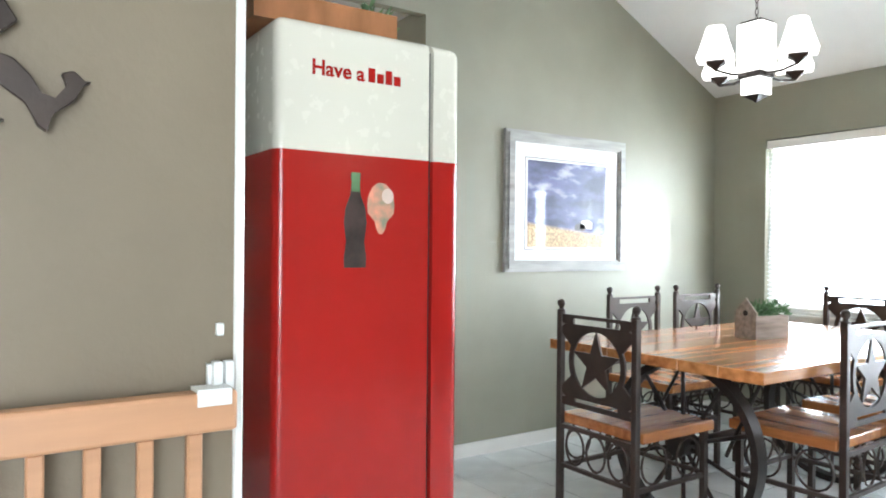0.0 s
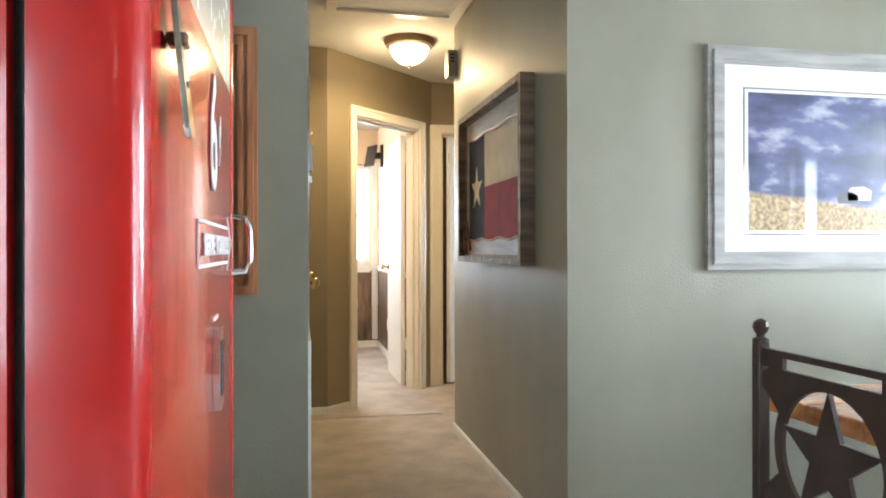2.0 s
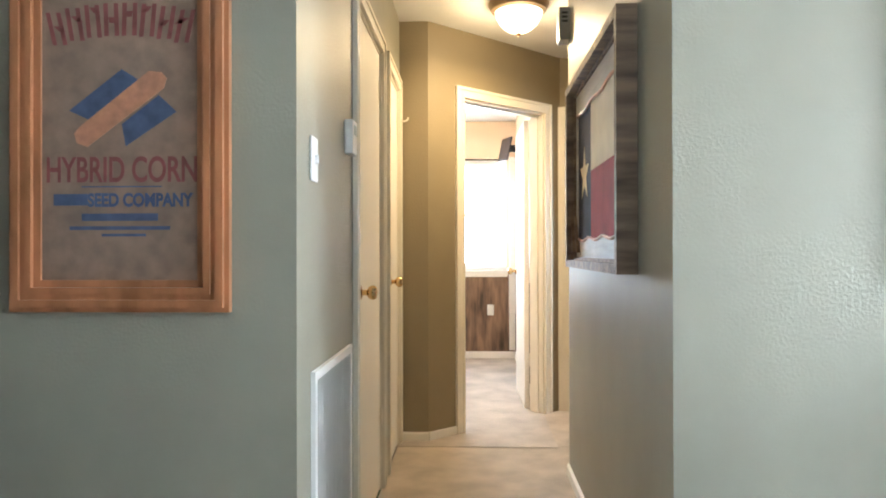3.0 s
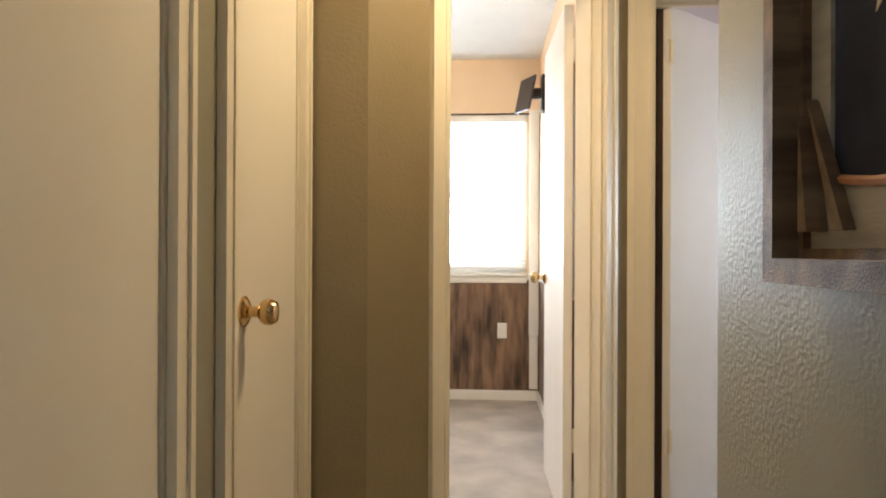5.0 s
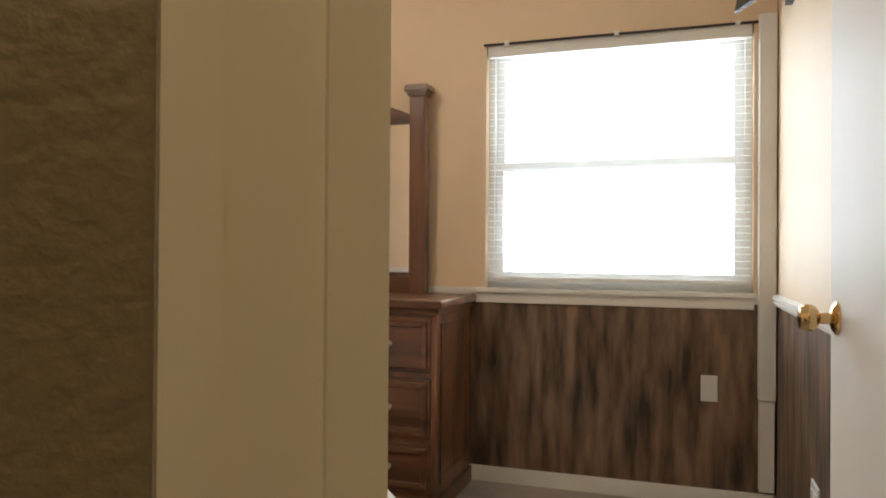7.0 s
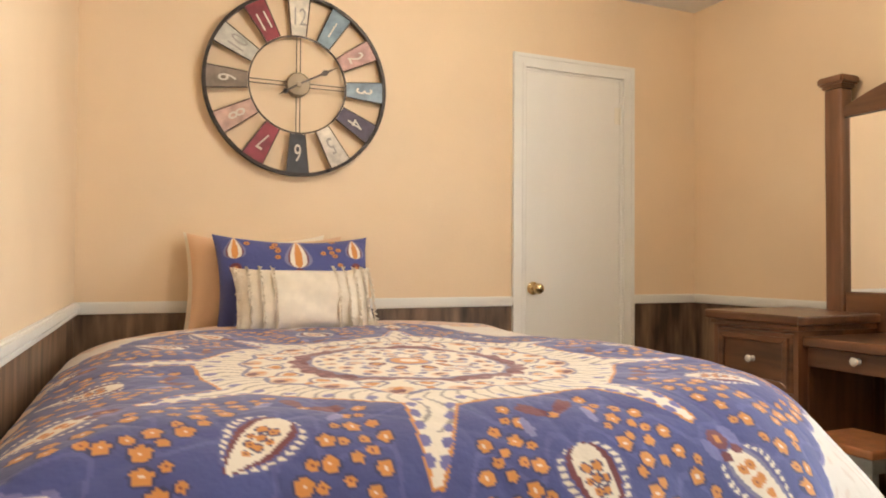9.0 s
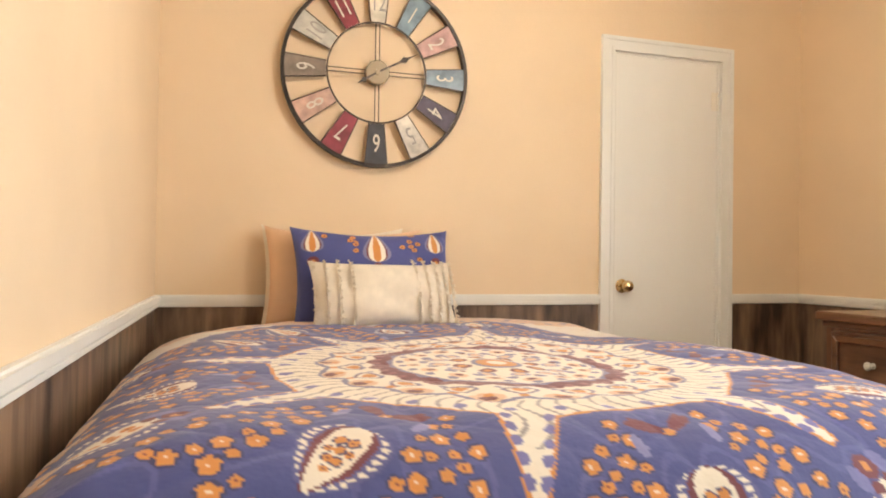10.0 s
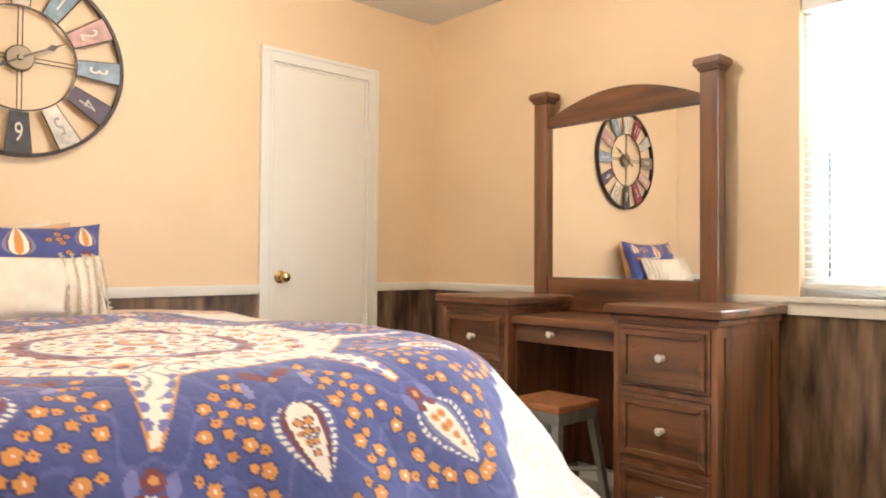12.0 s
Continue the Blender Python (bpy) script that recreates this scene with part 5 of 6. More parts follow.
    rib = np.abs(((a * 84 / math.tau + 0.5 * np.sin(r * 26)) % 1) - 0.5)
    put(inside & (r > 0.485) & (r < 0.74) & (rib < 0.10), (0.33, 0.29, 0.28))
    for rc in (0.63, 0.675, 0.72, 0.765, 0.81):
        put((((r - rc) / 0.016) ** 2 + ((s2 - half * 0.80) / 0.011) ** 2 < 1), (0.16, 0.15, 0.38))
    petals(36, 0.575, 0.018, 0.013, (0.16, 0.15, 0.38), a0 + math.tau / 72)
    put(np.hypot(r - 0.925, s2) < 0.026, MAR)
    put(np.hypot(r - 0.925, s2) < 0.010, ORG)
    put(np.hypot(r - 0.965, s2 - 0.022) < 0.014, MAR)
    # rings towards the middle
    scallop = 0.470 + 0.030 * np.abs(np.sin(9 * (a - a0)))
    put(r < scallop, SLT)
    put(r < scallop - 0.017, WHT)
    petals(18, 0.462, 0.030, 0.040, PCH, a0 + math.tau / 36)
    petals(18, 0.470, 0.017, 0.020, MAR, a0 + math.tau / 36)
    petals(36, 0.448, 0.012, 0.012, ORG, a0)
    petals(18, 0.405, 0.034, 0.042, SLT, a0, 0.5)
    petals(18, 0.405, 0.029, 0.034, MAR, a0, 0.5)
    petals(18, 0.405, 0.026, 0.030, WHT, a0, 0.5)
    petals(18, 0.400, 0.018, 0.019, ORG, a0, 0.5)
    petals(36, 0.372, 0.008, 0.010, SLT, a0 + 0.05)
    put(r < 0.350 + 0.010 * np.cos(24 * a), MAR)
    put((np.abs(r - 0.335) < 0.012) & (np.sin(a * 48) > 0.2), (0.28, 0.10, 0.11))
    put(r < 0.300 + 0.006 * np.cos(24 * a), SLT)
    put(r < 0.288, WHT)
    petals(24, 0.268, 0.012, 0.014, SLT)
    petals(16, 0.240, 0.020, 0.026, PCH)
    petals(16, 0.236, 0.011, 0.012, MAR)
    petals(16, 0.205, 0.013, 0.018, SLT, math.tau / 32)
    petals(12, 0.165, 0.030, 0.026, (0.30, 0.28, 0.42))
    petals(12, 0.165, 0.020, 0.016, PCH)
    petals(12, 0.190, 0.010, 0.010, MAR, math.tau / 32)
    petals(8, 0.110, 0.028, 0.024, MAR, 0.2)
    petals(8, 0.110, 0.016, 0.012, ORG, 0.2)
    put(r < 0.072, SLT)
    put(r < 0.058, ORG)
    put(r < 0.028, WHT)
    # paler border towards the head and the wall
    put((plain > 0) & (np.sin(u * 31) * np.sin(v * 27 + 1) > -0.15), PCH)
    put(plain > 0.05, PCH)
    mott = np.sin(u * 47 + 2 * np.sin(v * 21)) * np.sin(v * 43 + 2 * np.sin(u * 17))
    put((plain > 0.05) & (mott > 0.45), (0.56, 0.40, 0.33))
    put((plain > 0.05) & (mott < -0.60), (0.27, 0.25, 0.37))
    return col


def drape(s, flat, radius, flare):
    """Plan distance and drop for cloth length s past a flat stretch: an arc, then a straight slope."""
    over = np.clip(s - flat, 0, None)
    lean = math.acos(flare)
    arc = radius * lean
    ang = np.clip(over, 0, arc) / radius
    out = radius * np.sin(ang) + np.clip(over - arc, 0, None) * flare
    down = radius * (1 - np.cos(ang)) + np.clip(over - arc, 0, None) * math.sqrt(1 - flare ** 2)
    return np.minimum(s, flat) + out, down


def duvet():
    ob = thing("duvet", "blue duvet printed with a cream and orange medallion", "duvet", (0, 0, 0))
    mu, mv = -2.04, 3.475
    step = 0.0042
    s = np.arange(0.0, 2.50, step)
    hw = 0.84
    t = np.arange(-hw - 0.10, 1.36, step)
    S, T = np.meshgrid(s, t, indexing="ij")
    rc, fs, ft = 0.47, 1.99, 0.87
    o1, o2 = np.clip(S - (fs - rc), 0, None), np.clip(T - (ft - rc), 0, None)
    far = np.hypot(o1, o2)
    reach, drop = drape(far, 0.27, 0.28, 0.60)
    k = np.where(far > 1e-6, reach / np.maximum(far, 1e-6), 1.0)
    d1, d2 = drop * o1 / np.maximum(far, 1e-6), drop * o2 / np.maximum(far, 1e-6)
    X = BX0 + np.minimum(S, fs - rc) + o1 * k
    Y = 3.50 + np.minimum(T, ft - rc) + o2 * k
    Y = np.maximum(Y, BED_S - SKEW * (X - BED_W) + 0.024)
    down = np.where(T < -0.76, np.maximum(drop, np.clip(-T - 0.76, 0, 1) * 0.7), drop)
    down = np.minimum(down, 0.70)
    rng = np.random.RandomState(2)
    puff = np.zeros_like(S)
    for _ in range(26):
        kx, ky, ph = rng.uniform(-9, 9), rng.uniform(-9, 9), rng.uniform(0, 6.28)
        puff += np.sin(kx * S + ky * T + ph) * rng.uniform(0.3, 1.0) * 0.0016
    folds = np.sin(S * 19 + 1.2 * np.sin(T * 3)) * np.clip(d2, 0, 0.35) * 0.045 + np.sin(T * 17) * np.clip(d1, 0, 0.35) * 0.045
    crown = 0.035 * np.cos(np.clip((S - 1.0) / 1.15, -1.4, 1.4)) * np.cos(np.clip(T / 0.95, -1.4, 1.4))
    creases = sum(np.abs(np.sin(kx * S + ky * T + ph)) ** 0.5 for kx, ky, ph in ((13, 5, 0.3), (-7, 15, 1.9), (17, -9, 4.0), (4, -19, 2.2))) * 0.0032
    side = 0.11 * np.clip((-T - 0.62) / 0.32, 0, 1) ** 2
    head = 0.05 * np.clip((0.30 - S) / 0.30, 0, 1) ** 2
    Z = BZ - 0.030 + crown + puff * 2.2 + creases - np.maximum(down, side) - head
    X = X + folds * (d1 > 0.02)
    Y = Y + folds * (d2 > 0.02)
    Z = np.maximum(Z, 0.07)
    X = np.maximum(X, BED_W + 0.024)
    nS, nT = S.shape
    verts = np.stack([X, Y, Z], -1).reshape(-1, 3)
    idx = np.arange(nS * nT).reshape(nS, nT)
    quads = np.stack([idx[:-1, :-1], idx[1:, :-1], idx[1:, 1:], idx[:-1, 1:]], -1).reshape(-1, 4)
    me = bpy.data.meshes.new("cover")
    me.from_pydata(verts.tolist(), [], quads.tolist())
    plain = np.maximum(0.40 - S, -T - (hw - 0.0)) + 0.02 * np.sin(S * 40) + 0.02 * np.sin(T * 33)
    col = mandala((S + BX0 - mu) / 0.82, (T + 3.50 - mv) / 0.82, plain)
    rgba = np.ones((nS * nT, 4), np.float32)
    rgba[:, :3] = col.reshape(-1, 3)
    att = me.color_attributes.new("pattern", "FLOAT_COLOR", "POINT")
    att.data.foreach_set("color", rgba.ravel())
    me.polygons.foreach_set("use_smooth", [True] * len(me.polygons))
    cloth_material(me)
    cov = new("cover", me)
    cov.parent = ob
    tagged(cov, "printed cotton cover")
    return ob


def cloth_material(me):
    m = bpy.data.materials.get("printed_cotton")
    if m is None:
        m = bpy.data.materials.new("printed_cotton")
        m.use_nodes = True
        nt, b = m.node_tree, m.node_tree.nodes["Principled BSDF"]
        at = nt.nodes.new("ShaderNodeVertexColor")
        at.layer_name = "pattern"
        nt.links.new(at.outputs[0], b.inputs["Base Color"])
        co = nt.nodes.new("ShaderNodeTexCoord")
        n = nt.nodes.new("ShaderNodeTexNoise")
        n.inputs["Scale"].default_value = 40
        nt.links.new(co.outputs["Object"], n.inputs["Vector"])
        bp = nt.nodes.new("ShaderNodeBump")
        bp.inputs["Strength"].default_value, bp.inputs["Distance"].default_value = 0.35, 0.006
        nt.links.new(n.outputs[0], bp.inputs["Height"])
        nt.links.new(bp.outputs[0], b.inputs["Normal"])
        b.inputs["Roughness"].default_value = 0.75
        b.inputs["Sheen Weight"].default_value = 0.25
    me.materials.append(m)


duvet()


def cushion(name, label, m, w, h, thick, material, colour=None, pinch=0.55, fringe=False):
    """A stuffed cushion in its own xz plane, pinched at the corners; material None takes a printed cover."""
    ob = new(name)
    ob.matrix_world = m
    tagged(ob, label, "pillow")
    n = 170 if colour else 44
    g = np.linspace(-1, 1, n)
    A, B = np.meshgrid(g, g, indexing="ij")
    edge = (1 - A ** 2) * (1 - B ** 2)
    body = np.clip(edge, 0, 1) ** 0.42 * thick / 2
    px = A * w / 2 * (1 - 0.07 * (1 - B ** 2) * np.abs(A) ** 3)
    pz = B * h / 2 * (1 - 0.19 * (1 - A ** 2) * np.abs(B) ** 3)
    rng = np.random.RandomState(len(name) + int(w * 100))
    wob = sum(np.sin(rng.uniform(-7, 7) * A + rng.uniform(-7, 7) * B + rng.uniform(0, 6)) for _ in range(8)) * 0.0022
    verts, faces = [], []
    for sgn in (-1, 1):
        off = len(verts)
        verts += np.stack([px, sgn * (body + wob * (edge > 0.05)) , pz], -1).reshape(-1, 3).tolist()
        idx = off + np.arange(n * n).reshape(n, n)
        q = np.stack([idx[:-1, :-1], idx[1:, :-1], idx[1:, 1:], idx[:-1, 1:]], -1).reshape(-1, 4)
        faces += (q if sgn < 0 else q[:, ::-1]).tolist()
    me = bpy.data.meshes.new("cover")
    me.from_pydata(verts, [], faces)
    if colour:
        c = colour(px, pz)
        rgba = np.ones((2 * n * n, 4), np.float32)
        rgba[:, :3] = np.concatenate([c.reshape(-1, 3)] * 2)
        att = me.color_attributes.new("pattern", "FLOAT_COLOR", "POINT")
        att.data.foreach_set("color", rgba.ravel())
        cloth_material(me)
    else:
        me.materials.append(material)
    me.polygons.foreach_set("use_smooth", [True] * len(me.polygons))
    cov = new("cover", me)
    cov.parent = ob
    return ob


def sham_colour(x, z):
    col = np.empty(x.shape + (3,))
    col[...] = NAVY
    z0 = z - 0.055
    for cx_, cz_, s in ((0.0, 0.045, 0.8), (-0.235, 0.075, 0.6), (0.235, 0.075, 0.6)):
        dx, dz = x - cx_, z0 - cz_
        wd = np.sqrt(np.clip(1 - (dz / (0.075 * s)) ** 2, 0, 1)) * (1 - 0.6 * dz / (0.075 * s))
        for k, c in ((0.060, SLT), (0.046, MAR), (0.038, WHT), (0.018, ORG)):
            col[np.abs(dx) < k * s * wd] = c
        col[(np.hypot(dx, dz + 0.085) < 0.022)] = MAR
        col[(np.hypot(dx, dz + 0.085) < 0.009)] = ORG
    rs = np.random.RandomState(4)
    for _ in range(110):
        cx_, cz_ = rs.uniform(-0.29, 0.29), rs.uniform(-0.2, 0.17)
        if abs(cx_) < 0.075 or abs(abs(cx_) - 0.25) < 0.05:
            continue
        q = np.hypot(x - cx_, (z - cz_) * 1.3)
        col[q < 0.014] = (0.035, 0.04, 0.14)
        col[q < 0.011] = ORG if cz_ > -0.05 else PCH
        col[q < 0.004] = MAR
    return col


cushion("standard_pillow", "peach satin pillow leaning on the bedroom wall", pose(-3.275, 3.34, 0.985, -14, 0, 90), 0.62, 0.40, 0.15, PEACHPILLOW)
cushion("standard_pillow", "cream pillow leaning on the bedroom wall", pose(-3.315, 3.30, 0.985, -8, 0, 90), 0.56, 0.40, 0.11, CREAMPILLOW)
cushion("printed_pillow", "blue printed pillow sham matching the duvet", pose(-3.16, 3.427, 0.985, -20, 0, 92), 0.62, 0.40, 0.15, None, sham_colour)
fp = cushion("fringed_cushion", "cream lumbar cushion with rows of tufted fringe", pose(-3.03, 3.437, 0.925, -24, 0, 93), 0.54, 0.27, 0.13, CREAMPILLOW)
rng = random.Random(9)
for x in (-0.255, -0.215, -0.17, -0.125, 0.11, 0.15, 0.19, 0.225, 0.255):
    bm = bmesh.new()
    for k in range(90):
        z = -0.13 + 0.26 * k / 89
        e = max(0.0, 1 - (x / 0.27) ** 2) * max(0.0, 1 - (z / 0.135) ** 2)
        y = -0.065 * e ** 0.42
        a = (x, y + 0.002, z)
        b = (x + rng.uniform(-0.010, 0.010), y - rng.uniform(0.008, 0.016), z - rng.uniform(0.002, 0.016))
        rod(bm, a, b, 0.0032, 0.0016, seg=4)
    part("fringe", bm, CREAMPILLOW, fp, "tufted cotton fringe")

# clock
ck = thing("wall_clock", "large open metal wall clock with coloured number plates", "clock", (BED_W + 0.004, 3.470, 1.816), 90)
RO, RI = 0.387, 0.208


def ring_bm(r0, r1, y0, y1, seg=72):
    bm = bmesh.new()
    prof = ((r0, y0), (r1, y0), (r1, y1), (r0, y1))
    vs = [[bm.verts.new((r * math.cos(i * math.tau / seg), y, r * math.sin(i * math.tau / seg))) for r, y in prof] for i in range(seg)]
    for i in range(seg):
        for k in range(4):
            bm.faces.new((vs[i][k], vs[i][(k + 1) % 4], vs[(i + 1) % seg][(k + 1) % 4], vs[(i + 1) % seg][k]))
    return bm


part("outer_rim", ring_bm(RO - 0.014, RO, -0.036, -0.008), IRON, ck, "dark metal rim", True)
part("inner_rim", ring_bm(RI - 0.006, RI, -0.030, -0.022), BROWNMETAL, ck, "", True)
PLATES = [(0.62, 0.56, 0.46), (0.20, 0.28, 0.34), (0.50, 0.30, 0.27), (0.24, 0.31, 0.38), (0.095, 0.075, 0.11), (0.66, 0.60, 0.52), (0.045, 0.045, 0.055), (0.28, 0.045, 0.065), (0.56, 0.36, 0.29), (0.23, 0.18, 0.14), (0.50, 0.48, 0.42), (0.25, 0.035, 0.05)]
NUM = ["12", "1", "2", "4", "1", "5", "6", "7", "8", "9", "10", "11"]
LIGHT = surf("clock_numeral_cream", (0.66, 0.60, 0.52), 0.6)
for k in range(12):
    a = radians(30 * k)
    rot = Matrix.Rotation(a, 4, "Y")
    bm = bmesh.new()
    prism(bm, [(-0.030, RI + 0.001), (0.030, RI + 0.001), (0.046, RO - 0.015), (-0.046, RO - 0.015)], -0.030, -0.025)
    bm.transform(rot)
    pt = part("number_plate", bm, surf("plate_paint", PLATES[k], 0.55, var=0.3, scale=18, fine=60), ck, "painted metal number plate")
    bm = bmesh.new()
    for s in (-1, 1):
        tube(bm, [(s * 0.031, -0.028, RI), (s * 0.047, -0.028, RO - 0.01)], 0.003, 6)
    bm.transform(rot)
    part("plate_edge", bm, BROWNMETAL, pt)
    m = rot @ Matrix.Translation((0, -0.0308, RI + 0.045)) @ pose(0, 0, 0, 90)
    lettering("numeral", {"12": "12"}.get(NUM[k], NUM[k]) if k not in (3, 4) else ("3" if k == 3 else "4"), 0.105, m, LIGHT if k in (1, 2, 3, 4, 6, 7, 8, 9, 11) else surf("clock_numeral_grey", (0.36, 0.33, 0.30), 0.6), pt, width=0.62)
for a0 in (0, 90, 180, 270):
    bm = bmesh.new()
    for s in (-0.008, 0.008):
        rod(bm, (s, -0.026, 0.03), (s, -0.026, RI - 0.003), 0.0022, seg=6)
    bm.transform(Matrix.Rotation(radians(a0), 4, "Y"))
    part("cross_rod", bm, BROWNMETAL, ck)
bm = bmesh.new()
lathe(bm, [(0.050, 0.004), (0.050, 0.032), (0.046, 0.036), (0.012, 0.037), (0.010, 0.043), (0.002, 0.044)], 32, pose(0, 0, 0, 90))
part("centre_disc", bm, surf("antique_bronze", (0.20, 0.16, 0.11), 0.45, 0.6), ck, "bronze centre disc", True)
for ang, ln in ((62, 0.19), (238, 0.10)):
    bm = bmesh.new()
    prism(bm, [(-0.004, 0.0), (0.004, 0.0), (0.004, ln * 0.55), (0.013, ln * 0.66), (0.004, ln * 0.76), (0.0, ln), (-0.004, ln * 0.76), (-0.013, ln * 0.66), (-0.004, ln * 0.55)], -0.042, -0.040)
    bm.transform(Matrix.Rotation(radians(ang), 4, "Y"))
    part("hand", bm, IRON, ck, "spade-tipped clock pointer")

# vanity desk with mirror
vd = thing("vanity_desk", "walnut-stained pine vanity desk with drawers", "desk", (-2.06, 5.38, 0))
vd.scale = (1, 1, 1.026)
oy2 = 5.38
YF, YB = 5.130 - oy2, 5.625 - oy2


def pedestal(x0, x1):
    for xa in (x0, x1 - 0.022):
        part("side_board", boxes((xa, xa + 0.022, YF, YB, 0.06, 0.815)), DARKWOODV, vd)
    part("back_board", boxes((x0 + 0.022, x1 - 0.022, YB - 0.012, YB, 0.06, 0.815)), DARKWOODV, vd)
    part("bottom_board", boxes((x0 + 0.022, x1 - 0.022, YF + 0.004, YB - 0.012, 0.06, 0.09)), DARKWOODV, vd)
    for za, zb in ((0.79, 0.815), (0.545, 0.566), (0.285, 0.306)):
        part("drawer_rail", boxes((x0 + 0.022, x1 - 0.022, YF, YF + 0.02, za, zb)), DARKWOODV, vd)
    part("side_panel", boxes((x1, x1 + 0.006, YF + 0.05, YF + 0.08, 0.12, 0.76), (x1, x1 + 0.006, YB - 0.08, YB - 0.05, 0.12, 0.76), (x1, x1 + 0.006, YF + 0.08, YB - 0.08, 0.73, 0.76), (x1, x1 + 0.006, YF + 0.08, YB - 0.08, 0.12, 0.15)), DARKWOODV, vd)
    part("plinth", rbox(x0 - 0.012, x1 + 0.012, YF - 0.012, YB, 0.0, 0.075, 0.006), DARKWOOD, vd)
    part("cornice", rbox(x0 - 0.012, x1 + 0.012, YF - 0.014, YB, 0.800, 0.822, 0.006), DARKWOOD, vd)
    part("top", rbox(x0 - 0.028, x1 + 0.028, YF - 0.032, YB + 0.008, 0.823, 0.857, 0.008, 3), DARKWOOD, vd, "moulded pedestal top")
    for z0, z1 in ((0.568, 0.788), (0.308, 0.543), (0.092, 0.283)):
        d = part("drawer", rbox(x0 + 0.024, x1 - 0.024, YF - 0.004, YF + 0.02, z0, z1, 0.004), DARKWOOD, vd)
        bm = bmesh.new()
        w, h = x1 - x0 - 0.076, z1 - z0 - 0.03
        for q in frame_bars(bm, w, h, 0.024, 0.012):
            prism(bm, [(u + x0 + 0.038, v + z0 + 0.015) for u, v in q], YF - 0.016, YF - 0.003)
        bmesh.ops.bevel(bm, geom=bm.edges[:], offset=0.003, segments=1, affect="EDGES")
        part("moulding", bm, DARKWOOD, d)
        bm = bmesh.new()
        lathe(bm, [(0.012, 0), (0.006, 0.006), (0.006, 0.014), (0.014, 0.020), (0.016, 0.027), (0.011, 0.033), (0.002, 0.035)], 10, pose((x0 + x1) / 2, YF - 0.004, (z0 + z1) / 2, 90))
        part("knob", bm, CRYSTAL, d, "faceted crystal knob")


pedestal(-2.722 + 2.06, -2.304 + 2.06)
pedestal(-1.762 + 2.06, -1.354 + 2.06)
part("centre_top", rbox(-0.243, 0.297, YF + 0.02, YB, 0.745, 0.782, 0.006), DARKWOOD, vd, "lower kneehole top")
cd = part("centre_drawer", rbox(-0.240, 0.294, YF + 0.045, YF + 0.065, 0.672, 0.744, 0.004), DARKWOOD, vd)
bm = bmesh.new()
lathe(bm, [(0.012, 0), (0.006, 0.006), (0.006, 0.014), (0.014, 0.020), (0.016, 0.027), (0.011, 0.033), (0.002, 0.035)], 10, pose(-0.035, YF + 0.045, 0.715, 90))
part("knob", bm, CRYSTAL, cd, "faceted crystal knob")
part("modesty_back", boxes((-0.243, 0.297, YB - 0.015, YB - 0.005, 0.10, 0.744)), DARKWOODV, vd)

mr = thing("vanity_mirror", "arched wood-framed mirror standing on the vanity desk", "mirror", (-2.034, 5.575, 0.803))
mr.matrix_world = pose(-2.034, 5.575, 0.803, 0.3, 0, 0)
for sx in (-1, 1):
    px_ = sx * 0.437
    p_ = part("post", rbox(px_ - 0.040, px_ + 0.040, -0.035, 0.035, 0.0, 1.010, 0.008), DARKWOODV, mr, "square wood post")
    bm = bmesh.new()
    box(bm, px_ - 0.052, px_ + 0.052, -0.047, 0.047, 1.011, 1.026)
    box(bm, px_ - 0.062, px_ + 0.062, -0.055, 0.055, 1.0265, 1.062)
    bmesh.ops.bevel(bm, geom=bm.edges[:], offset=0.008, segments=2, affect="EDGES")
    part("cap", bm, DARKWOOD, p_)
bm = bmesh.new()
arch = [(x, 0.925 + 0.095 * math.cos(x / 0.397 * math.pi / 2) ** 0.9) for x in np.linspace(-0.395, 0.395, 25)]
prism(bm, [(-0.395, 0.885), (0.395, 0.885)] + arch[::-1], -0.022, 0.022)
part("arched_rail", bm, DARKWOOD, mr, "arched top rail")
part("bottom_rail", rbox(-0.396, 0.396, -0.022, 0.022, 0.002, 0.158, 0.005), DARKWOOD, mr)
part("glass", boxes((-0.396, 0.396, -0.006, 0.004, 0.160, 0.884)), MIRROR, mr, "silvered mirror glass")

st = thing("stool", "galvanised metal stool with a wooden seat", "stool", (-2.03, 5.10, 0))
st.scale = (0.88, 0.88, 1.04)
part("seat", rbox(-0.15, 0.15, -0.15, 0.15, 0.440, 0.468, 0.008, 2), OAK, st, "worn wooden seat")
part("apron", rbox(-0.145, 0.145, -0.145, 0.145, 0.395, 0.439, 0.006), GALV, st)
for sx in (-1, 1):
    for sy in (-1, 1):
        bm = bmesh.new()
        rod(bm, (sx * 0.125, sy * 0.125, 0.40), (sx * 0.185, sy * 0.185, 0.0), 0.026, 0.018, seg=4)
        part("leg", bm, GALV, st)
bm = bmesh.new()
for a, b in (((-1, -1), (1, 1)), ((-1, 1), (1, -1))):
    rod(bm, (a[0] * 0.155, a[1] * 0.155, 0.2), (b[0] * 0.155, b[1] * 0.155, 0.2), 0.009, seg=8)
part("cross_brace", bm, GALV, st)

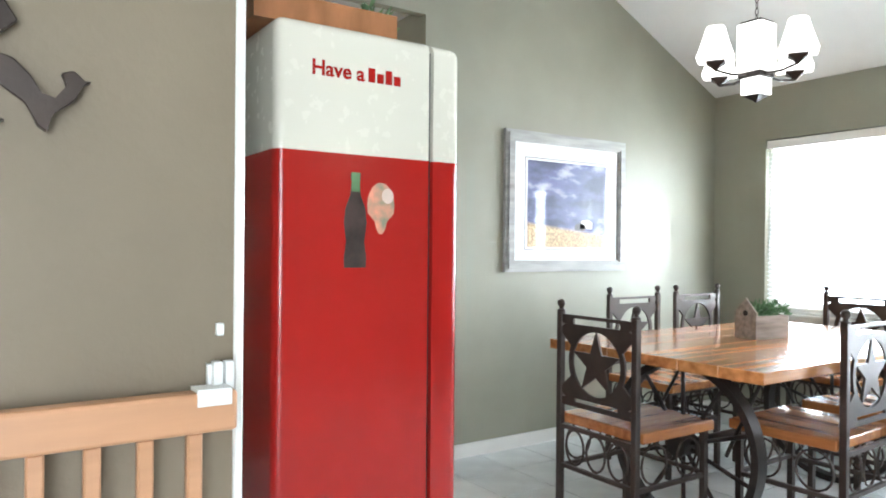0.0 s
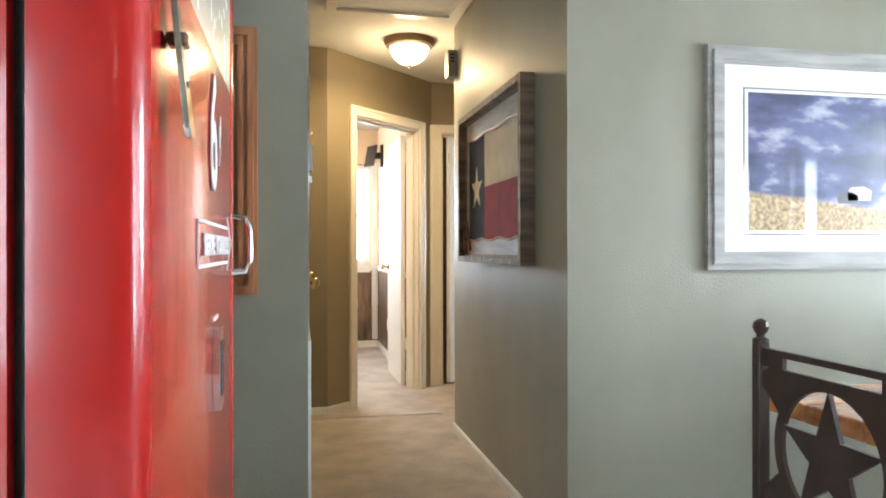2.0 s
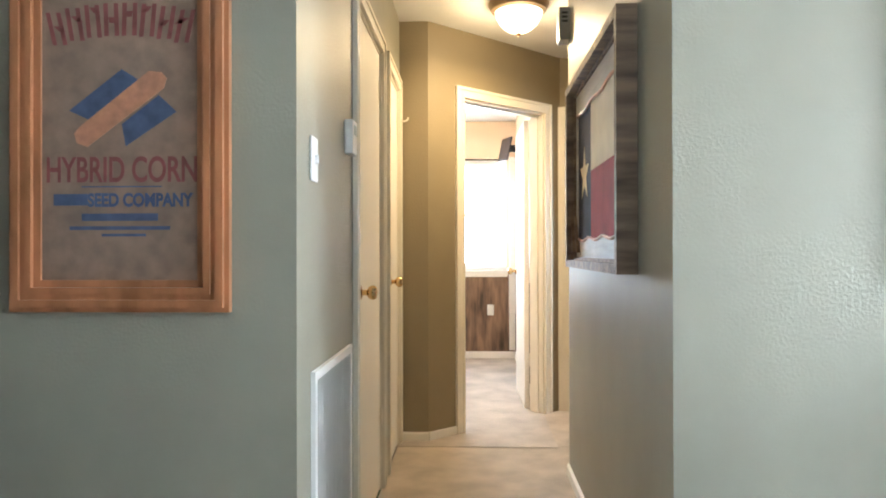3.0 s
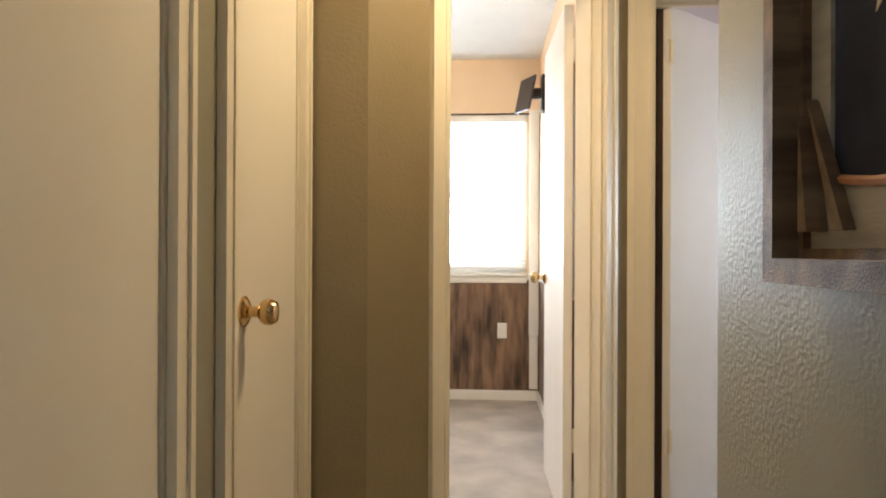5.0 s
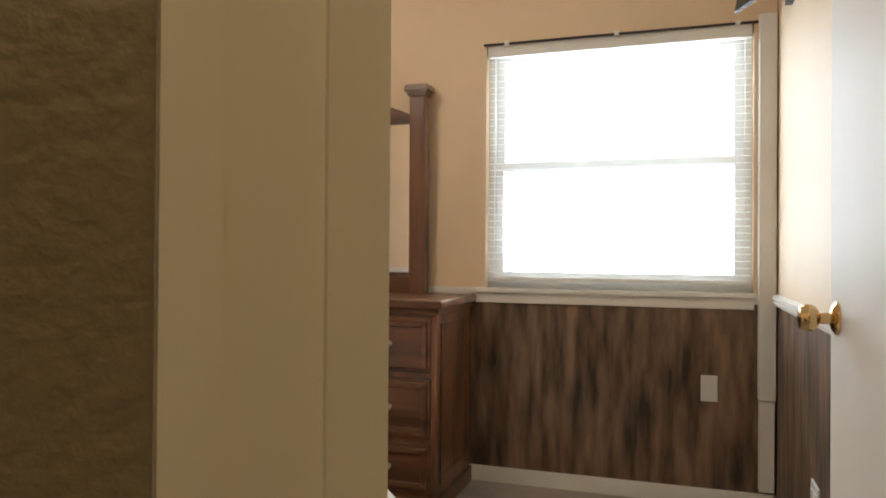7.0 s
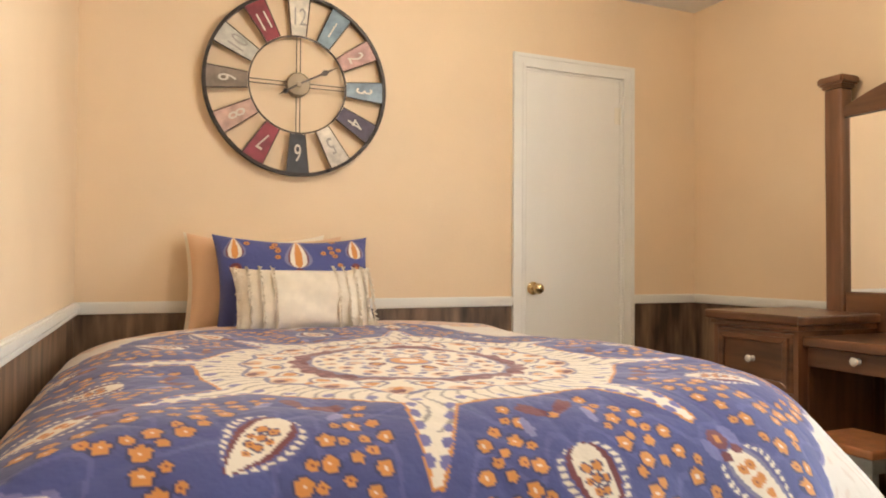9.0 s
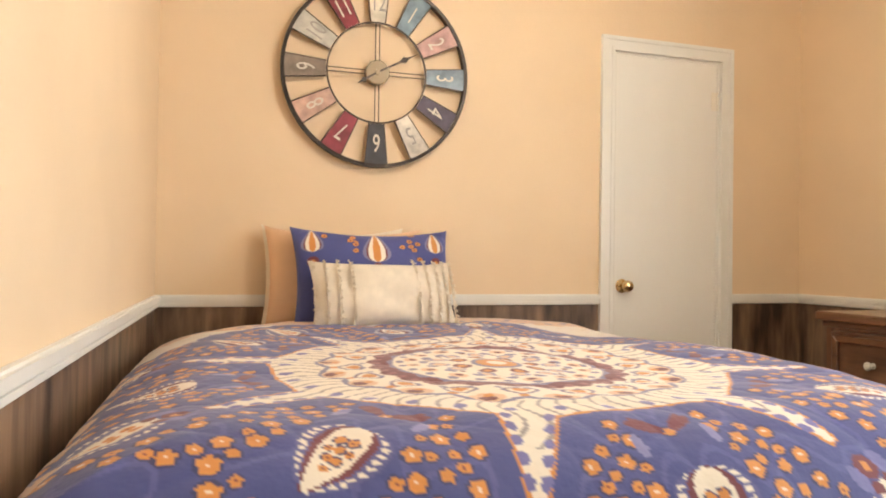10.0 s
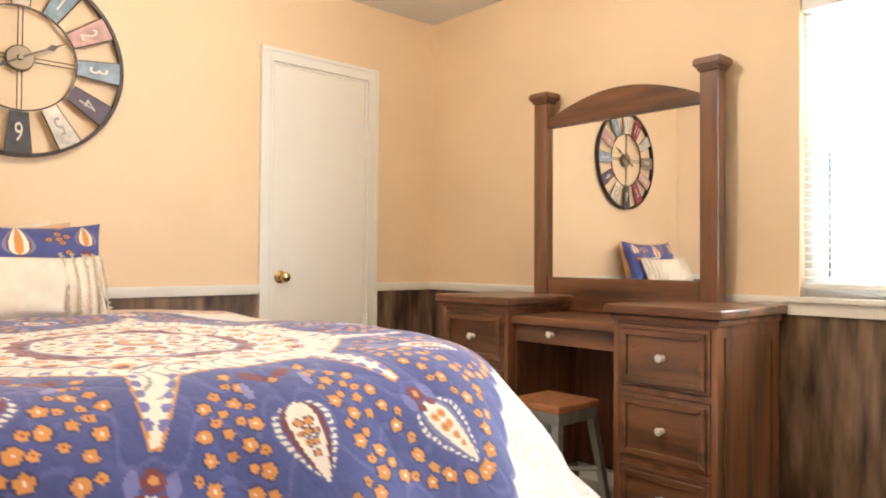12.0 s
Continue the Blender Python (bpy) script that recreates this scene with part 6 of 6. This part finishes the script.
ol = thing("wall_outlet", "white plastic duplex outlet plate on the wainscot", "outlet", (-0.331, BED_N - 0.0005, 0.445))
part("plate", rbox(0, 0.068, -0.006, 0, 0, 0.112, 0.003), PLASTIC, ol)
for z in (0.022, 0.064):
    part("socket", rbox(0.020, 0.048, -0.0085, -0.006, z, z + 0.028, 0.002), TRIM, ol)
oe = thing("wall_outlet", "white double outlet plate low beside the open door", "outlet", (BED_E - 0.0005, 4.79, 0.285), -90)
part("plate", rbox(0, 0.115, -0.008, 0, 0, 0.115, 0.003), PLASTIC, oe)
for x in (0.018, 0.066):
    part("socket", rbox(x, x + 0.032, -0.012, -0.008, 0.022, 0.094, 0.002), TRIM, oe)
hk = thing("door_hook", "small cream metal hook on the closet door casing", "hook", (HALL_L + 0.018, 2.300, 1.845))
part("plate", rbox(-0.004, 0.003, -0.014, 0.014, -0.035, 0.045, 0.002), CREAMTRIM, hk)
bm = bmesh.new()
tube(bm, [(0, 0, 0), (0.022, 0, -0.004), (0.040, 0, 0.004), (0.046, 0, 0.018)], 0.0055, 8)
part("prong", bm, CREAMTRIM, hk)
rw = thing("cable_raceway", "white boxed cable cover in the window corner", "cable cover", (-0.108, BED_N - 0.0005, 0))
part("upper_cover", rbox(0.0, 0.068, -0.045, 0, 0.47, 2.075, 0.004), TRIM, rw)
part("lower_cover", rbox(0.004, 0.064, -0.038, 0, 0.09, 0.468, 0.004), TRIM, rw)
tv = thing("tv_wall_mount", "black articulated television wall bracket", "bracket", (BED_E - 0.001, 5.18, 2.10))
part("wall_plate", rbox(-0.025, 0, -0.06, 0.06, -0.12, 0.11, 0.003), BLACK, tv)
bm = bmesh.new()
tube(bm, [(-0.02, 0, 0), (-0.06, 0.01, 0.0), (-0.10, 0.02, 0)], 0.036, 10)
part("arm", bm, BLACK, tv)
bm = boxes((-0.008, 0.008, -0.10, 0.10, -0.12, 0.11), r=0.004)
bm.transform(Matrix.Translation((-0.125, 0.02, 0)) @ Matrix.Rotation(radians(24), 4, "Z") @ Matrix.Rotation(radians(12), 4, "Y"))
part("screen_plate", bm, surf("dark_grey_steel", (0.06, 0.055, 0.06), 0.35, 0.4), tv)
rod_t = thing("curtain_rail", "thin white curtain rail above the bedroom window", "curtain rail", (BWIN[0] - 0.01, BED_N - 0.001, 2.052))
bm = bmesh.new()
rod(bm, (0, -0.012, 0), (1.19, -0.012, 0), 0.006, seg=8)
part("rail", bm, BROWNMETAL, rod_t)
for x in (0.10, 0.60, 1.10):
    part("clip", boxes((x, x + 0.02, -0.02, 0, -0.008, 0.012)), TRIM, rod_t)
bl_ = thing("ceiling_light", "flush glass dome ceiling light of the bedroom", "ceiling light", (-1.95, 4.0, FLAT))
bm = bmesh.new()
lathe(bm, [(0.15, 0), (0.15, -0.03), (0.12, -0.035), (0.12, -0.001)], 32)
part("rim", bm, TRIM, bl_, "", True)
bm = bmesh.new()
lathe(bm, [(0.145, -0.032), (0.12, -0.09), (0.07, -0.125), (0.002, -0.135)], 32)
d_ = part("dome", bm, DOME, bl_, "glowing glass dome", True)
d_.visible_shadow = False

# pink room
cst = thing("chest_of_drawers", "sage grey painted chest of five drawers", "chest", (1.345, 5.40, 0))
# The darkness of the drawer gaps is put into the carcass colour.
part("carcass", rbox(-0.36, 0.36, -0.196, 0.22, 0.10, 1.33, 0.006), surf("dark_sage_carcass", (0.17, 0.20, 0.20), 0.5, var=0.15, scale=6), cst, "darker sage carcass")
for x0, x1 in ((-0.372, -0.334), (0.334, 0.372)):
    part("stile", rbox(x0, x1, -0.214, -0.1965, 0.10, 1.33, 0.008, 3), GREYPAINT, cst)
part("top", rbox(-0.392, 0.392, -0.235, 0.23, 1.331, 1.366, 0.012, 3), GREYPAINT, cst)
part("base", rbox(-0.385, 0.385, -0.225, 0.22, 0.065, 0.112, 0.008), GREYPAINT, cst)
SILVER = surf("silvered_edge_paint", (0.62, 0.66, 0.65), 0.35, 0.2, var=0.1, scale=12)
for sx in (-1, 1):
    bm = bmesh.new()
    lathe(bm, [(0.020, 0), (0.034, 0.02), (0.020, 0.045), (0.032, 0.065)], 14, Matrix.Translation((sx * 0.33, -0.18, 0)))
    part("foot", bm, SILVER, cst, "turned silvered foot", True)
part("frieze", rbox(-0.332, 0.332, -0.204, -0.1965, 1.045, 1.105, 0.003), GREYPAINT, cst)
for k, (z0, z1) in enumerate(((1.125, 1.305), (0.835, 1.025), (0.610, 0.815), (0.385, 0.590), (0.135, 0.365))):
    d = part("drawer", rbox(-0.326, 0.326, -0.214, -0.1965, z0, z1, 0.004), GREYPAINT, cst)
    bm = bmesh.new()
    for q in frame_bars(bm, 0.652, z1 - z0, 0.010, 0.008):
        prism(bm, [(u - 0.326, v + z0) for u, v in q], -0.221, -0.2145)
    part("edging", bm, SILVER, d, "silvered drawer edging")
    for x in (-0.24, 0.24):
        zc_ = (z0 + z1) / 2
        bm = bmesh.new()
        lathe(bm, [(0.020, 0), (0.020, 0.004), (0.008, 0.008), (0.008, 0.016)], 12, pose(x, -0.2145, zc_ + 0.024, 90))
        tube(bm, [(x + 0.026 * math.cos(a), -0.230, zc_ - 0.006 + 0.032 * math.sin(a)) for a in np.linspace(0, math.tau, 18, endpoint=False)], 0.006, 6, True)
        part("ring_pull", bm, GALV, d, "dark pewter drop pull")

# ---------------------------------------------------------------- floor tiles
floor = bpy.data.objects["floor"]
TS, TG = 0.305, 0.007
bm = bmesh.new()
box(bm, 0, TS - TG, 0, TS - TG, -0.004, 0)
top = [e for e in bm.edges if all(v.co.z == 0 for v in e.verts)]
bmesh.ops.bevel(bm, geom=top, offset=0.0015, segments=1, affect="EDGES")
tile_mesh = mesh_of("tile", bm, TILE)
far = []
nx, ny = int((PIC_X - ROOM_W) / TS), int(-ROOM_S / TS)
for i in range(nx + 1):
    for j in range(ny + 1):
        x, y = PIC_X - (i + 1) * TS, -(j + 1) * TS
        if x < ROOM_W or y < ROOM_S:
            continue
        if x > -2.2 and y > -4.2:
            t_ = new("tile", tile_mesh)
            t_.parent = floor
            t_.location = (x, y, 0)
        else:
            far.append((x, y))
bm = bmesh.new()
for x, y in far:
    box(bm, x, x + TS - TG, y, y + TS - TG, -0.004, 0)
tagged(part("far_tiles", bm, TILE, floor), kind="stuff")
